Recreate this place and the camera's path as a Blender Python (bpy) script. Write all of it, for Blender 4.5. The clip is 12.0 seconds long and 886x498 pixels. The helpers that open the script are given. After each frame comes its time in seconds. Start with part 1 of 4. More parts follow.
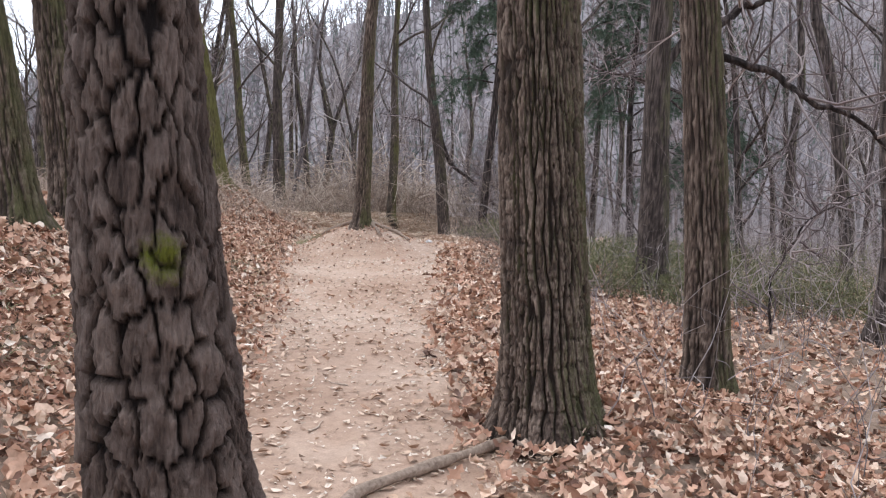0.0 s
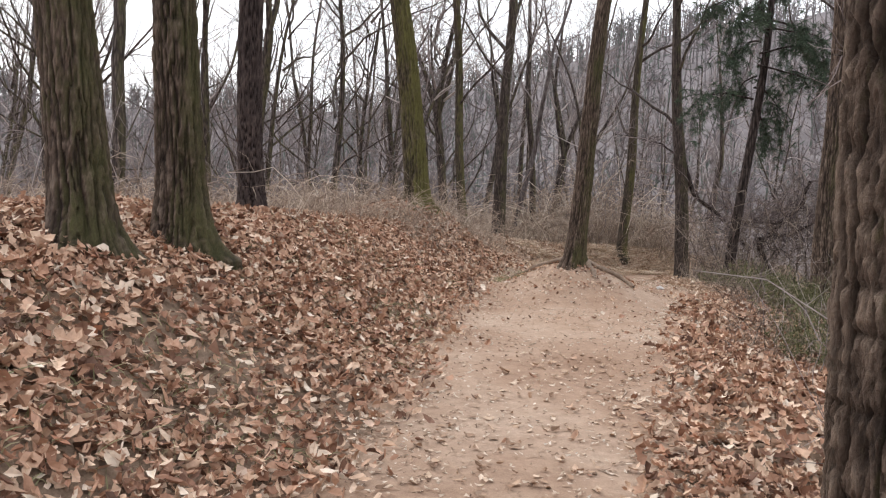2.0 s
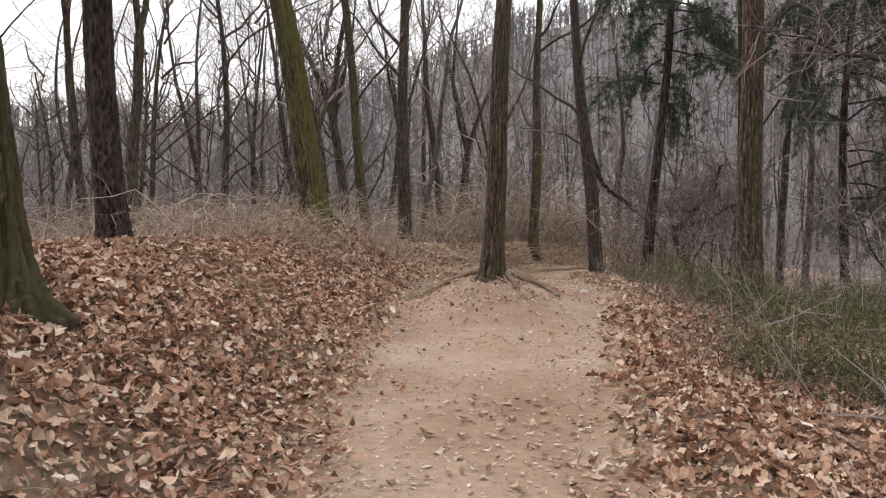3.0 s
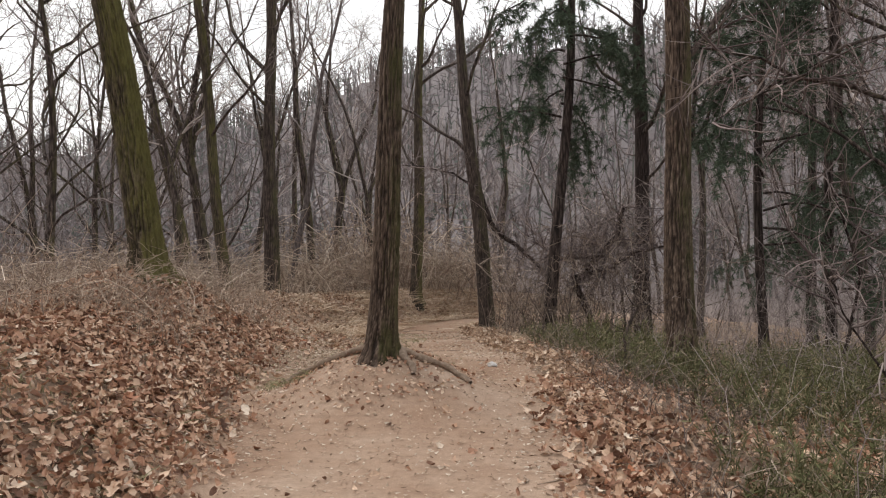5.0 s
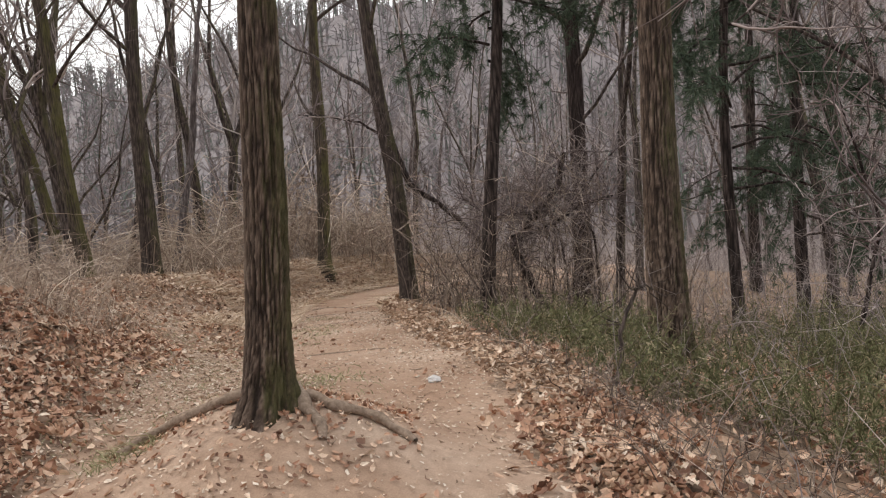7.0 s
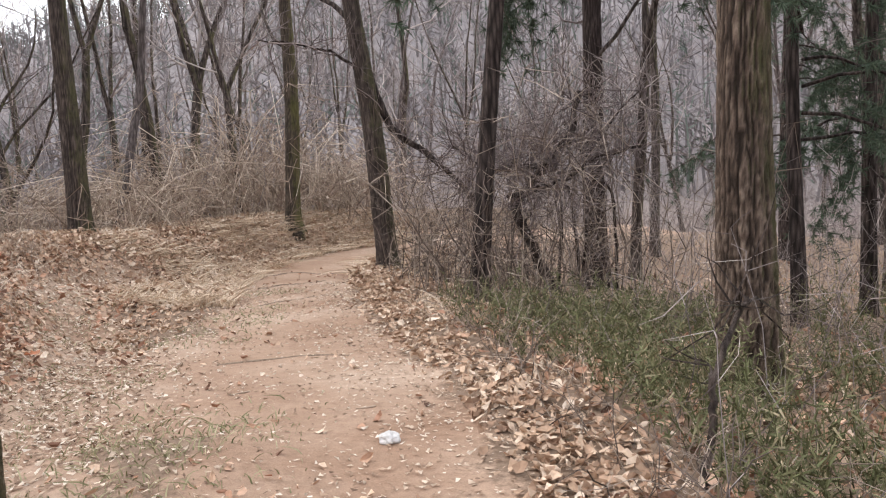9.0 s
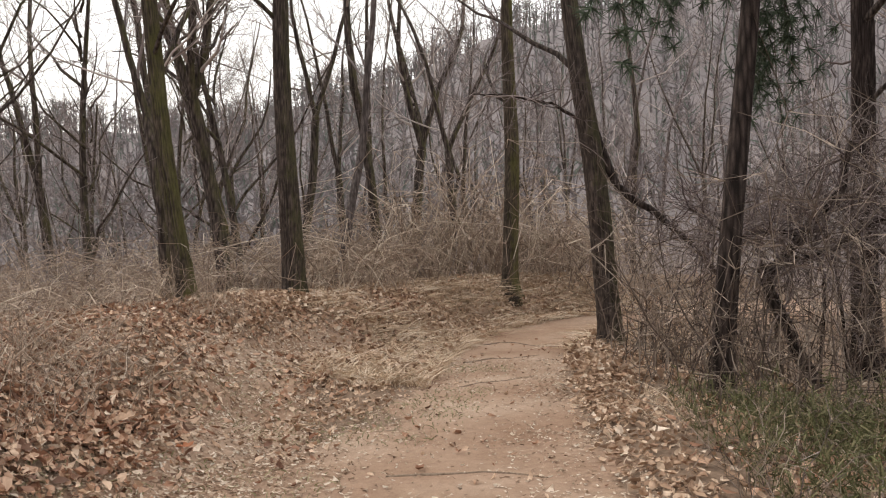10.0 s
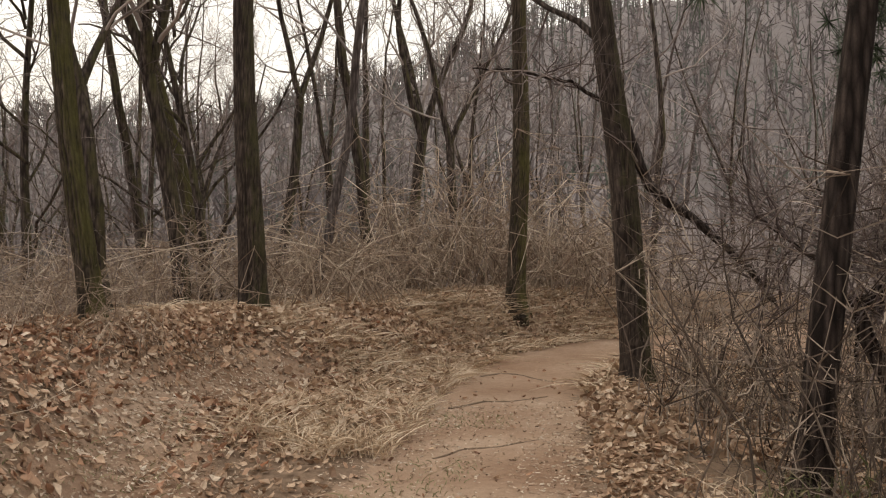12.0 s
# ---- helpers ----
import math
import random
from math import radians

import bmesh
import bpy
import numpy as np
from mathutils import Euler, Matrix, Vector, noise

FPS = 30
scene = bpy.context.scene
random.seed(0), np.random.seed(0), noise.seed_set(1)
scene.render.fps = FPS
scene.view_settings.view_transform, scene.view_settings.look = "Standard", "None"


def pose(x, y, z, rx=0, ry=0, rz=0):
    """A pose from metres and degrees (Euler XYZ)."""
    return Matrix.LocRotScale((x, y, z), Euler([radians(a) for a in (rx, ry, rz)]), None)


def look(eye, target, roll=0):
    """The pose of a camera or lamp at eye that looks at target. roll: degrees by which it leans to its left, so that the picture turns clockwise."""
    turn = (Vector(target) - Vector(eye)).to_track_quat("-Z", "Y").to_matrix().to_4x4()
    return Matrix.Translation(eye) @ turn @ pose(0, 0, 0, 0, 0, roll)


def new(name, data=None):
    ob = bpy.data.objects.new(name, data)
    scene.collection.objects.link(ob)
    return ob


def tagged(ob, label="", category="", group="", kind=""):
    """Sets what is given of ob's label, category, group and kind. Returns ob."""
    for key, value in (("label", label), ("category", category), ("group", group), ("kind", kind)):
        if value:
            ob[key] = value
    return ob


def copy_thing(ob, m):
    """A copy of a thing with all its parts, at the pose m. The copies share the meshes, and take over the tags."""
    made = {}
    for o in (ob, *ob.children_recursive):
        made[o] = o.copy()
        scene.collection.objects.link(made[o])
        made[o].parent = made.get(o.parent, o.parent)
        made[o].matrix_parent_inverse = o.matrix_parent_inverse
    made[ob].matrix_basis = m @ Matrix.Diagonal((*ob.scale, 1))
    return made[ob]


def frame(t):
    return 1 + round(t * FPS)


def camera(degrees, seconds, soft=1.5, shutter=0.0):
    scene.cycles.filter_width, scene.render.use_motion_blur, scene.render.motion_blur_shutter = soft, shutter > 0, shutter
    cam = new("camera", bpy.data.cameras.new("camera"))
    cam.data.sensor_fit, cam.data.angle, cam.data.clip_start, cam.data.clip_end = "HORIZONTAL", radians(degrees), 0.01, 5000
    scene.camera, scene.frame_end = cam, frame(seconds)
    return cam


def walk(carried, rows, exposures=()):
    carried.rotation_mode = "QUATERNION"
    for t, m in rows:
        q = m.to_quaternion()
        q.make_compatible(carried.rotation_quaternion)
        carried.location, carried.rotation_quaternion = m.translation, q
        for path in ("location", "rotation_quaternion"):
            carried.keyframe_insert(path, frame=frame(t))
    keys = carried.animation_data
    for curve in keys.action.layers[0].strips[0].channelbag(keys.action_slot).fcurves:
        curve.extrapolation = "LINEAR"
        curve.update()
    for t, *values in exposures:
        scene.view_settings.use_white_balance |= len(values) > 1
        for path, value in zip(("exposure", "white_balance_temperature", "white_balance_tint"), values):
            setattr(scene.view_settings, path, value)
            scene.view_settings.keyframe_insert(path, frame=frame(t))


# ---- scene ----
cam = camera(54.8, 12.0, soft=1.15)
METRES, EYE, TILT, LEAN, TURN = 16.0, 1.5, -4.5, 0.0, 0.0
ROWS = [
    (0.0, 0.0, 0.0, 0.0, -0.0, 0.0, 0.0),
    (0.5, 0.0073, 0.0439, 0.0024, 1.79, -2.16, -0.01),
    (1.0, 0.0083, 0.0833, 0.0067, 8.29, 1.25, -2.45),
    (1.5, 0.0048, 0.1263, 0.013, 9.78, 3.11, -2.3),
    (2.0, 0.0016, 0.1658, 0.0145, 15.55, 1.19, -4.01),
    (2.5, -0.0078, 0.2031, 0.0196, 14.55, 0.67, -2.34),
    (3.0, -0.0148, 0.241, 0.0283, 9.49, 1.37, 0.08),
    (3.5, -0.0218, 0.2782, 0.0289, 4.81, 2.91, 0.52),
    (5.5, -0.044, 0.4337, 0.0579, 1.02, 3.91, 0.9),
    (6.0, -0.0468, 0.4784, 0.0633, 1.6, 3.05, 1.08),
    (6.5, -0.0461, 0.5202, 0.0658, 1.69, 1.64, 1.35),
    (7.0, -0.0444, 0.5653, 0.0714, -4.85, 0.45, 4.46),
    (9.0, -0.0201, 0.739, 0.0799, -5.27, -2.9, 3.3),
    (9.5, -0.0133, 0.7806, 0.0821, 4.08, -2.72, 2.84),
    (10.0, -0.0122, 0.825, 0.0887, 9.95, 1.6, 1.91),
    (10.5, -0.008, 0.8671, 0.0905, 9.63, 1.36, 1.28),
    (11.0, -0.0141, 0.9044, 0.0923, 10.48, 1.02, 0.58),
    (11.5, -0.0188, 0.9495, 0.0967, 10.51, 1.76, 0.9),
    (12.0, -0.0213, 0.9832, 0.0997, 10.69, 1.68, 0.44),
]
EXPOSURES = [(0.0, 0.97, 5900, 10), (0.5, 1.17, 6050, 10), (1.0, 0.77, 6250, 10), (1.5, 0.62, 6400, 10), (2.0, 0.67, 6500, 10), (2.5, 0.54, 6600, 10), (5.5, 0.32, 6900, 10), (6.5, 0.37, 6900, 10), (7.0, 0.57, 6850, 10), (9.0, 1.07, 6450, 10), (9.6, 1.07, 6450, 10), (10.0, 0.57, 7100, 10), (11.0, 0.52, 7300, 10), (12.0, 0.2, 7800, 10)]
walk(cam, [(t, pose(0, 0, EYE, TILT, LEAN, TURN) @ pose(METRES * x, METRES * y, METRES * z, 90 + pitch, roll, yaw)) for t, x, y, z, yaw, pitch, roll in ROWS], EXPOSURES)

# ---- light: a bright overcast winter sky ----
world = bpy.data.worlds.new("overcast_sky")
scene.world = world
world.use_nodes = True
wn, wl = world.node_tree.nodes, world.node_tree.links
sky = wn.new("ShaderNodeTexSky")
sky.sky_type = "NISHITA"
sky.sun_disc = False
sky.sun_elevation, sky.sun_rotation = radians(42), radians(-60)
sky.air_density, sky.dust_density = 1.0, 4.0
cloud = wn.new("ShaderNodeMixRGB")
cloud.inputs[0].default_value = 0.86
cloud.inputs[2].default_value = (8.6, 8.8, 9.2, 1)
wl.new(sky.outputs[0], cloud.inputs[1])
wl.new(cloud.outputs[0], wn["Background"].inputs[0])
wn["Background"].inputs[1].default_value = 0.125
sun = new("sun", bpy.data.lights.new("sun", "SUN"))
sun.data.energy, sun.data.angle, sun.data.color = 0.9, radians(25), (1.0, 0.95, 0.88)
sun.matrix_world = look((-8.6, 5.0, 9.0), (0, 0, 0))


# ---- materials ----
def material(name, build):
    m = bpy.data.materials.new(name)
    m.use_nodes = True
    nt = m.node_tree
    b = nt.nodes["Principled BSDF"]
    b.inputs["Roughness"].default_value = 0.9
    b.inputs["Specular IOR Level"].default_value = 0.2
    build(nt, b)
    return m


def node(nt, kind, links=(), **values):
    n = nt.nodes.new("ShaderNode" + kind)
    for k, v in values.items():
        n.inputs[k.replace("_", " ")].default_value = v
    for key, src in links:
        nt.links.new(src, n.inputs[key])
    return n


def ramp(nt, src, *stops):
    n = nt.nodes.new("ShaderNodeValToRGB")
    el = n.color_ramp.elements
    while len(el) < len(stops):
        el.new(0.5)
    for e, (p, c) in zip(el, stops):
        e.position, e.color = p, (*c, 1)
    nt.links.new(src, n.inputs[0])
    return n.outputs[0]


def mix(nt, fac, a, b, mode="MIX"):
    n = nt.nodes.new("ShaderNodeMixRGB")
    n.blend_type = mode
    for i, v in enumerate((fac, a, b)):
        if isinstance(v, (int, float)):
            n.inputs[i].default_value = v
        elif isinstance(v, tuple):
            n.inputs[i].default_value = (*v, 1)
        else:
            nt.links.new(v, n.inputs[i])
    return n.outputs[0]


def coords(nt, sx=1.0, sy=1.0, sz=1.0):
    tc = nt.nodes.new("ShaderNodeTexCoord")
    mp = node(nt, "Mapping", [("Vector", tc.outputs["Object"])])
    mp.inputs["Scale"].default_value = (sx, sy, sz)
    return mp.outputs[0]


def noise_tex(nt, vec, scale, detail=4.0, rough=0.6):
    return node(nt, "TexNoise", [("Vector", vec)], Scale=scale, Detail=detail, Roughness=rough).outputs[0]


def bump(nt, b, height, strength, distance):
    n = node(nt, "Bump", [("Height", height)], Strength=strength, Distance=distance)
    nt.links.new(n.outputs[0], b.inputs["Normal"])


def attribute(nt, name):
    n = nt.nodes.new("ShaderNodeAttribute")
    n.attribute_name = name
    return n.outputs["Fac"]


def bark(name, dark, mid, pale, moss=0.0, moss_colour=(0.10, 0.115, 0.03), relief=True, stretch=0.16, side=(1.0, -0.2, 0.0), spot=None):
    """Bark: furrows with a darker tone and painted-in crevice shade, worn ridges, mottled lichen and moss on one
    weather side.
    """
    def build(nt, b):
        v = coords(nt, 1, 1, stretch)
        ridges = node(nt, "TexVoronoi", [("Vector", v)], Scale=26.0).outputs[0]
        fine = mix(nt, 0.5, noise_tex(nt, v, 60, 5, 0.7), noise_tex(nt, coords(nt, 1, 1, 0.4), 120, 4, 0.75))
        fine = ramp(nt, fine, (0.32, (0, 0, 0)), (0.68, (1, 1, 1)))
        patch = noise_tex(nt, coords(nt), 5.0, 4, 0.6)
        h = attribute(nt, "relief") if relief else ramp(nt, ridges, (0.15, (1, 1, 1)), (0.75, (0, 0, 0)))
        # furrow colour holds the bark's darker tone plus crevice shade
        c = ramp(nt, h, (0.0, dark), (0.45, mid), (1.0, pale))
        c = mix(nt, 0.8, c, ramp(nt, fine, (0.0, (0.5, 0.48, 0.47)), (1.0, (1.4, 1.35, 1.3))), "MULTIPLY")
        c = mix(nt, 0.6, c, ramp(nt, patch, (0.3, (0.7, 0.68, 0.68)), (0.7, (1.2, 1.17, 1.12))), "MULTIPLY")
        if moss:
            geo = nt.nodes.new("ShaderNodeNewGeometry")
            dot = nt.nodes.new("ShaderNodeVectorMath")
            dot.operation = "DOT_PRODUCT"
            dot.inputs[1].default_value = side
            nt.links.new(geo.outputs["Normal"], dot.inputs[0])
            add = nt.nodes.new("ShaderNodeMath")
            add.operation = "MULTIPLY_ADD"
            add.inputs[1].default_value = 0.22
            nt.links.new(dot.outputs["Value"], add.inputs[0])
            nt.links.new(noise_tex(nt, coords(nt, 1, 1, 0.5), 4.5, 6, 0.7), add.inputs[2])
            m = ramp(nt, add.outputs[0], (0.62 - 0.2 * moss, (0, 0, 0)), (0.86 - 0.2 * moss, (1, 1, 1)))
            m = mix(nt, 0.4, m, h, "MULTIPLY")
            c = mix(nt, m, c, mix(nt, fine, moss_colour, tuple(2.2 * q for q in moss_colour)))
        if spot:
            far = nt.nodes.new("ShaderNodeVectorMath")
            far.operation = "DISTANCE"
            far.inputs[1].default_value = spot
            nt.links.new(coords(nt), far.inputs[0])
            add = nt.nodes.new("ShaderNodeMath")
            add.operation = "MULTIPLY_ADD"
            add.inputs[1].default_value = 0.12
            nt.links.new(noise_tex(nt, coords(nt), 25, 5, 0.7), add.inputs[0])
            nt.links.new(far.outputs["Value"], add.inputs[2])
            c = mix(nt, ramp(nt, add.outputs[0], (0.085, (1, 1, 1)), (0.12, (0, 0, 0))), c, moss_colour)
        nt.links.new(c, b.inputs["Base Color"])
        bump(nt, b, mix(nt, 0.65, h, fine), 1.0, 0.02)
    return material(name, build)


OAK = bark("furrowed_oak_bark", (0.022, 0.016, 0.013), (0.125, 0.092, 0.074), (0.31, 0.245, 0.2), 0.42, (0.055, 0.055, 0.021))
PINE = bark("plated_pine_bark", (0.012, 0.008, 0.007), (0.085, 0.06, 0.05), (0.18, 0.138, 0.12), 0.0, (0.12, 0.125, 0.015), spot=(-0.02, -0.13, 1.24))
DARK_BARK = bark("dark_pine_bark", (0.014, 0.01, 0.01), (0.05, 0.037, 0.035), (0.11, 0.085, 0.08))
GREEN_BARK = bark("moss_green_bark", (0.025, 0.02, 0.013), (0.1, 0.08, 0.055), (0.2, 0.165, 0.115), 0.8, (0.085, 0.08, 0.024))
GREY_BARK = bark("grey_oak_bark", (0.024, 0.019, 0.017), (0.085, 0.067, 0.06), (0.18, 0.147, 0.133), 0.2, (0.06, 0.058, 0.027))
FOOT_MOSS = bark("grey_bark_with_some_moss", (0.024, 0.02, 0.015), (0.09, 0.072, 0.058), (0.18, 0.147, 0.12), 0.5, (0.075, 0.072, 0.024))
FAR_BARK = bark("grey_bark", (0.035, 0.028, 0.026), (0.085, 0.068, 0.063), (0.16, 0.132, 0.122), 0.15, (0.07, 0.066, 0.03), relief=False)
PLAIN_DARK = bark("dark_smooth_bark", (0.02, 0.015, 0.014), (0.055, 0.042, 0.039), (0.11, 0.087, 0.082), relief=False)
# grey bark paled further: distance haze put into the colour
HAZY_BARK = bark("haze_paled_bark", (0.08, 0.067, 0.067), (0.14, 0.12, 0.12), (0.21, 0.183, 0.183), relief=False)


def varied(name, *stops, rough=0.85):
    """One surface whose pieces differ in colour from piece to piece."""
    def build(nt, b):
        geo = nt.nodes.new("ShaderNodeNewGeometry")
        c = ramp(nt, geo.outputs["Random Per Island"], *stops)
        n = noise_tex(nt, coords(nt), 30, 3)
        c = mix(nt, 0.5, c, ramp(nt, n, (0.3, (0.6, 0.58, 0.56)), (0.7, (1.2, 1.2, 1.2))), "MULTIPLY")
        nt.links.new(c, b.inputs["Base Color"])
        b.inputs["Roughness"].default_value = rough
    return material(name, build)


LEAF = varied("dry_oak_leaf", (0.0, (0.11, 0.06, 0.042)), (0.2, (0.3, 0.155, 0.1)), (0.45, (0.48, 0.285, 0.19)), (0.65, (0.55, 0.37, 0.265)), (0.85, (0.68, 0.5, 0.37)), (0.96, (0.74, 0.63, 0.52)), (1.0, (0.4, 0.15, 0.07)), rough=0.6)
PALE_LEAF = varied("bleached_leaf", (0.0, (0.22, 0.135, 0.09)), (0.35, (0.43, 0.285, 0.195)), (0.75, (0.6, 0.45, 0.335)), (1.0, (0.72, 0.6, 0.49)), rough=0.7)
FLECK = varied("leaf_crumbs", (0.0, (0.16, 0.1, 0.07)), (0.3, (0.4, 0.28, 0.2)), (0.75, (0.6, 0.49, 0.39)), (1.0, (0.71, 0.63, 0.54)), rough=0.8)
STEM = varied("dry_brown_stem", (0.0, (0.2, 0.145, 0.112)), (0.5, (0.38, 0.29, 0.228)), (0.85, (0.56, 0.455, 0.365)), (1.0, (0.72, 0.62, 0.52)))
TWIG = varied("grey_purple_twig", (0.0, (0.13, 0.105, 0.103)), (0.6, (0.285, 0.24, 0.23)), (1.0, (0.5, 0.435, 0.405)))
DARK_TWIG = varied("dark_twig", (0.0, (0.095, 0.073, 0.072)), (0.7, (0.2, 0.16, 0.155)), (1.0, (0.36, 0.3, 0.28)))
# twig colour lightened to stand in for haze over the far brush
HAZY_TWIG = varied("haze_paled_twig", (0.0, (0.22, 0.19, 0.188)), (0.7, (0.33, 0.29, 0.285)), (1.0, (0.5, 0.44, 0.425)))
HEDGE = varied("brown_hedge_stem", (0.0, (0.07, 0.053, 0.045)), (0.6, (0.2, 0.153, 0.127)), (1.0, (0.46, 0.38, 0.315)))
STRAW = varied("dry_straw", (0.0, (0.36, 0.26, 0.18)), (0.3, (0.56, 0.425, 0.305)), (0.7, (0.69, 0.545, 0.415)), (1.0, (0.8, 0.69, 0.56)))
GREEN = varied("broom_green", (0.0, (0.08, 0.08, 0.04)), (0.6, (0.135, 0.143, 0.066)), (0.85, (0.24, 0.215, 0.125)), (1.0, (0.33, 0.27, 0.18)))
GRASS = varied("thin_winter_grass", (0.0, (0.18, 0.18, 0.09)), (0.5, (0.3, 0.28, 0.16)), (1.0, (0.46, 0.4, 0.26)))
NEEDLE = varied("pine_needles", (0.0, (0.04, 0.06, 0.042)), (1.0, (0.1, 0.13, 0.085)))
# hillside greys and greens with distance haze already in the colour
HILL_WOOD = varied("haze_greyed_hillside_wood", (0.0, (0.15, 0.132, 0.135)), (0.75, (0.235, 0.21, 0.215)), (0.8, (0.115, 0.135, 0.118)), (1.0, (0.15, 0.17, 0.15)))


def build_ground(nt, b):
    path, hill = attribute(nt, "path"), attribute(nt, "hill")
    v = coords(nt)
    big, small, grit = noise_tex(nt, v, 0.9, 5), noise_tex(nt, v, 14, 6, 0.7), noise_tex(nt, v, 110, 4, 0.7)
    dirt = ramp(nt, big, (0.3, (0.29, 0.185, 0.128)), (0.5, (0.38, 0.265, 0.195)), (0.72, (0.48, 0.365, 0.285)))
    dirt = mix(nt, 0.65, dirt, ramp(nt, small, (0.3, (0.72, 0.69, 0.67)), (0.7, (1.18, 1.17, 1.15))), "MULTIPLY")
    dirt = mix(nt, 0.7, dirt, ramp(nt, grit, (0.3, (0.72, 0.7, 0.68)), (0.72, (1.25, 1.25, 1.25))), "MULTIPLY")
    soil = ramp(nt, small, (0.3, (0.15, 0.105, 0.075)), (0.6, (0.28, 0.2, 0.145)), (0.8, (0.4, 0.3, 0.225)))
    soil = mix(nt, 0.6, soil, ramp(nt, grit, (0.3, (0.6, 0.58, 0.56)), (0.7, (1.25, 1.2, 1.2))), "MULTIPLY")
    rag = nt.nodes.new("ShaderNodeMath")
    rag.operation = "MULTIPLY_ADD"
    rag.inputs[1].default_value = 0.8
    nt.links.new(small, rag.inputs[0])
    nt.links.new(path, rag.inputs[2])
    c = mix(nt, ramp(nt, rag.outputs[0], (0.72, (0, 0, 0)), (1.05, (1, 1, 1))), soil, dirt)
    # far ground turns mauve grey with distance: haze painted into the earth colour
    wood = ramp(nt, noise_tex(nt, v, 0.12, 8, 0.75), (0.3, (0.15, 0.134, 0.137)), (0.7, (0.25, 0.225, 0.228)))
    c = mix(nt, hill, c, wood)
    nt.links.new(c, b.inputs["Base Color"])
    b.inputs["Roughness"].default_value = 0.95
    bump(nt, b, mix(nt, 0.5, small, grit), 0.6, 0.02)


EARTH = material("trodden_earth", build_ground)


def build_stone(nt, b):
    n = noise_tex(nt, coords(nt), 35, 5)
    nt.links.new(ramp(nt, n, (0.3, (0.42, 0.4, 0.39)), (0.7, (0.66, 0.64, 0.63))), b.inputs["Base Color"])
    bump(nt, b, n, 0.6, 0.01)


STONE = material("pale_stone", build_stone)


def build_root(nt, b):
    n = noise_tex(nt, coords(nt), 40, 5)
    nt.links.new(ramp(nt, n, (0.3, (0.15, 0.105, 0.078)), (0.7, (0.33, 0.25, 0.19))), b.inputs["Base Color"])
    bump(nt, b, n, 0.7, 0.01)


ROOT = material("worn_root", build_root)

# ---- mesh tools ----
rng = np.random.default_rng(11)


def mesh(name, verts, faces, mat, smooth=True, extra=()):
    verts, faces = np.asarray(verts, np.float32).reshape(-1, 3), np.asarray(faces, np.int32)
    me = bpy.data.meshes.new(name)
    k = faces.shape[1]
    me.vertices.add(len(verts))
    me.vertices.foreach_set("co", verts.ravel())
    me.loops.add(faces.size)
    me.loops.foreach_set("vertex_index", faces.ravel())
    me.polygons.add(len(faces))
    me.polygons.foreach_set("loop_start", np.arange(0, faces.size, k, dtype=np.int32))
    me.polygons.foreach_set("use_smooth", np.full(len(faces), smooth))
    for key, values in extra:
        me.attributes.new(key, "FLOAT", "POINT").data.foreach_set("value", np.asarray(values, np.float32).ravel())
    me.materials.append(mat)
    me.update()
    me.validate()
    return me


def part(name, me, parent, label=""):
    ob = new(name, me)
    ob.parent = parent
    return tagged(ob, label)


def join(pieces):
    """Several (verts, faces) as one."""
    vs, fs, n = [], [], 0
    for v, f in pieces:
        vs.append(v)
        fs.append(f + n)
        n += len(v)
    return np.concatenate(vs), np.concatenate(fs)


def unit(a):
    return a / np.maximum(np.linalg.norm(a, axis=-1, keepdims=True), 1e-9)


def tubes(P, R, sides=3):
    """Tapered tubes along K lines of N points: P is K x N x 3, R is K x N."""
    P, R = np.asarray(P, float), np.asarray(R, float)
    K, N, _ = P.shape
    T = unit(np.gradient(P, axis=1))
    ref = np.where(np.abs(T[:, :1, 0:1]) < 0.8, np.array([1.0, 0, 0]), np.array([0, 1.0, 0]))
    A = unit(np.cross(T, np.broadcast_to(ref, T.shape)))
    B = np.cross(T, A)
    a = np.linspace(0, 2 * np.pi, sides, endpoint=False)
    V = P[:, :, None] + R[:, :, None, None] * (A[:, :, None] * np.cos(a)[:, None] + B[:, :, None] * np.sin(a)[:, None])
    i = np.arange(K * N * sides).reshape(K, N, sides)
    j = np.roll(i, -1, axis=2)
    F = np.stack([i[:, :-1], j[:, :-1], j[:, 1:], i[:, 1:]], axis=-1).reshape(-1, 4)
    return V.reshape(-1, 3), F


def ribbons(P, W):
    """Flat blades along K lines of N points, W: K x N half widths."""
    K, N, _ = P.shape
    side = unit(np.cross(np.gradient(P, axis=1), unit(rng.normal(size=(K, 1, 3)))))
    V = np.stack([P - side * W[..., None], P + side * W[..., None]], axis=2)
    i = np.arange(K * N * 2).reshape(K, N, 2)
    F = np.stack([i[:, :-1, 0], i[:, :-1, 1], i[:, 1:, 1], i[:, 1:, 0]], axis=-1).reshape(-1, 4)
    return V.reshape(-1, 3), F


def lattice(ix, iy, seed):
    h = np.sin(ix * 127.1 + iy * 311.7 + seed * 74.7) * 43758.5453
    return h - np.floor(h)


def wave(x, y, seed=0):
    """Smooth value noise, 0 to 1."""
    ix, iy = np.floor(x), np.floor(y)
    fx, fy = x - ix, y - iy
    fx, fy = fx * fx * (3 - 2 * fx), fy * fy * (3 - 2 * fy)
    a, b = lattice(ix, iy, seed), lattice(ix + 1, iy, seed)
    c, d = lattice(ix, iy + 1, seed), lattice(ix + 1, iy + 1, seed)
    return (a + (b - a) * fx) * (1 - fy) + (c + (d - c) * fx) * fy


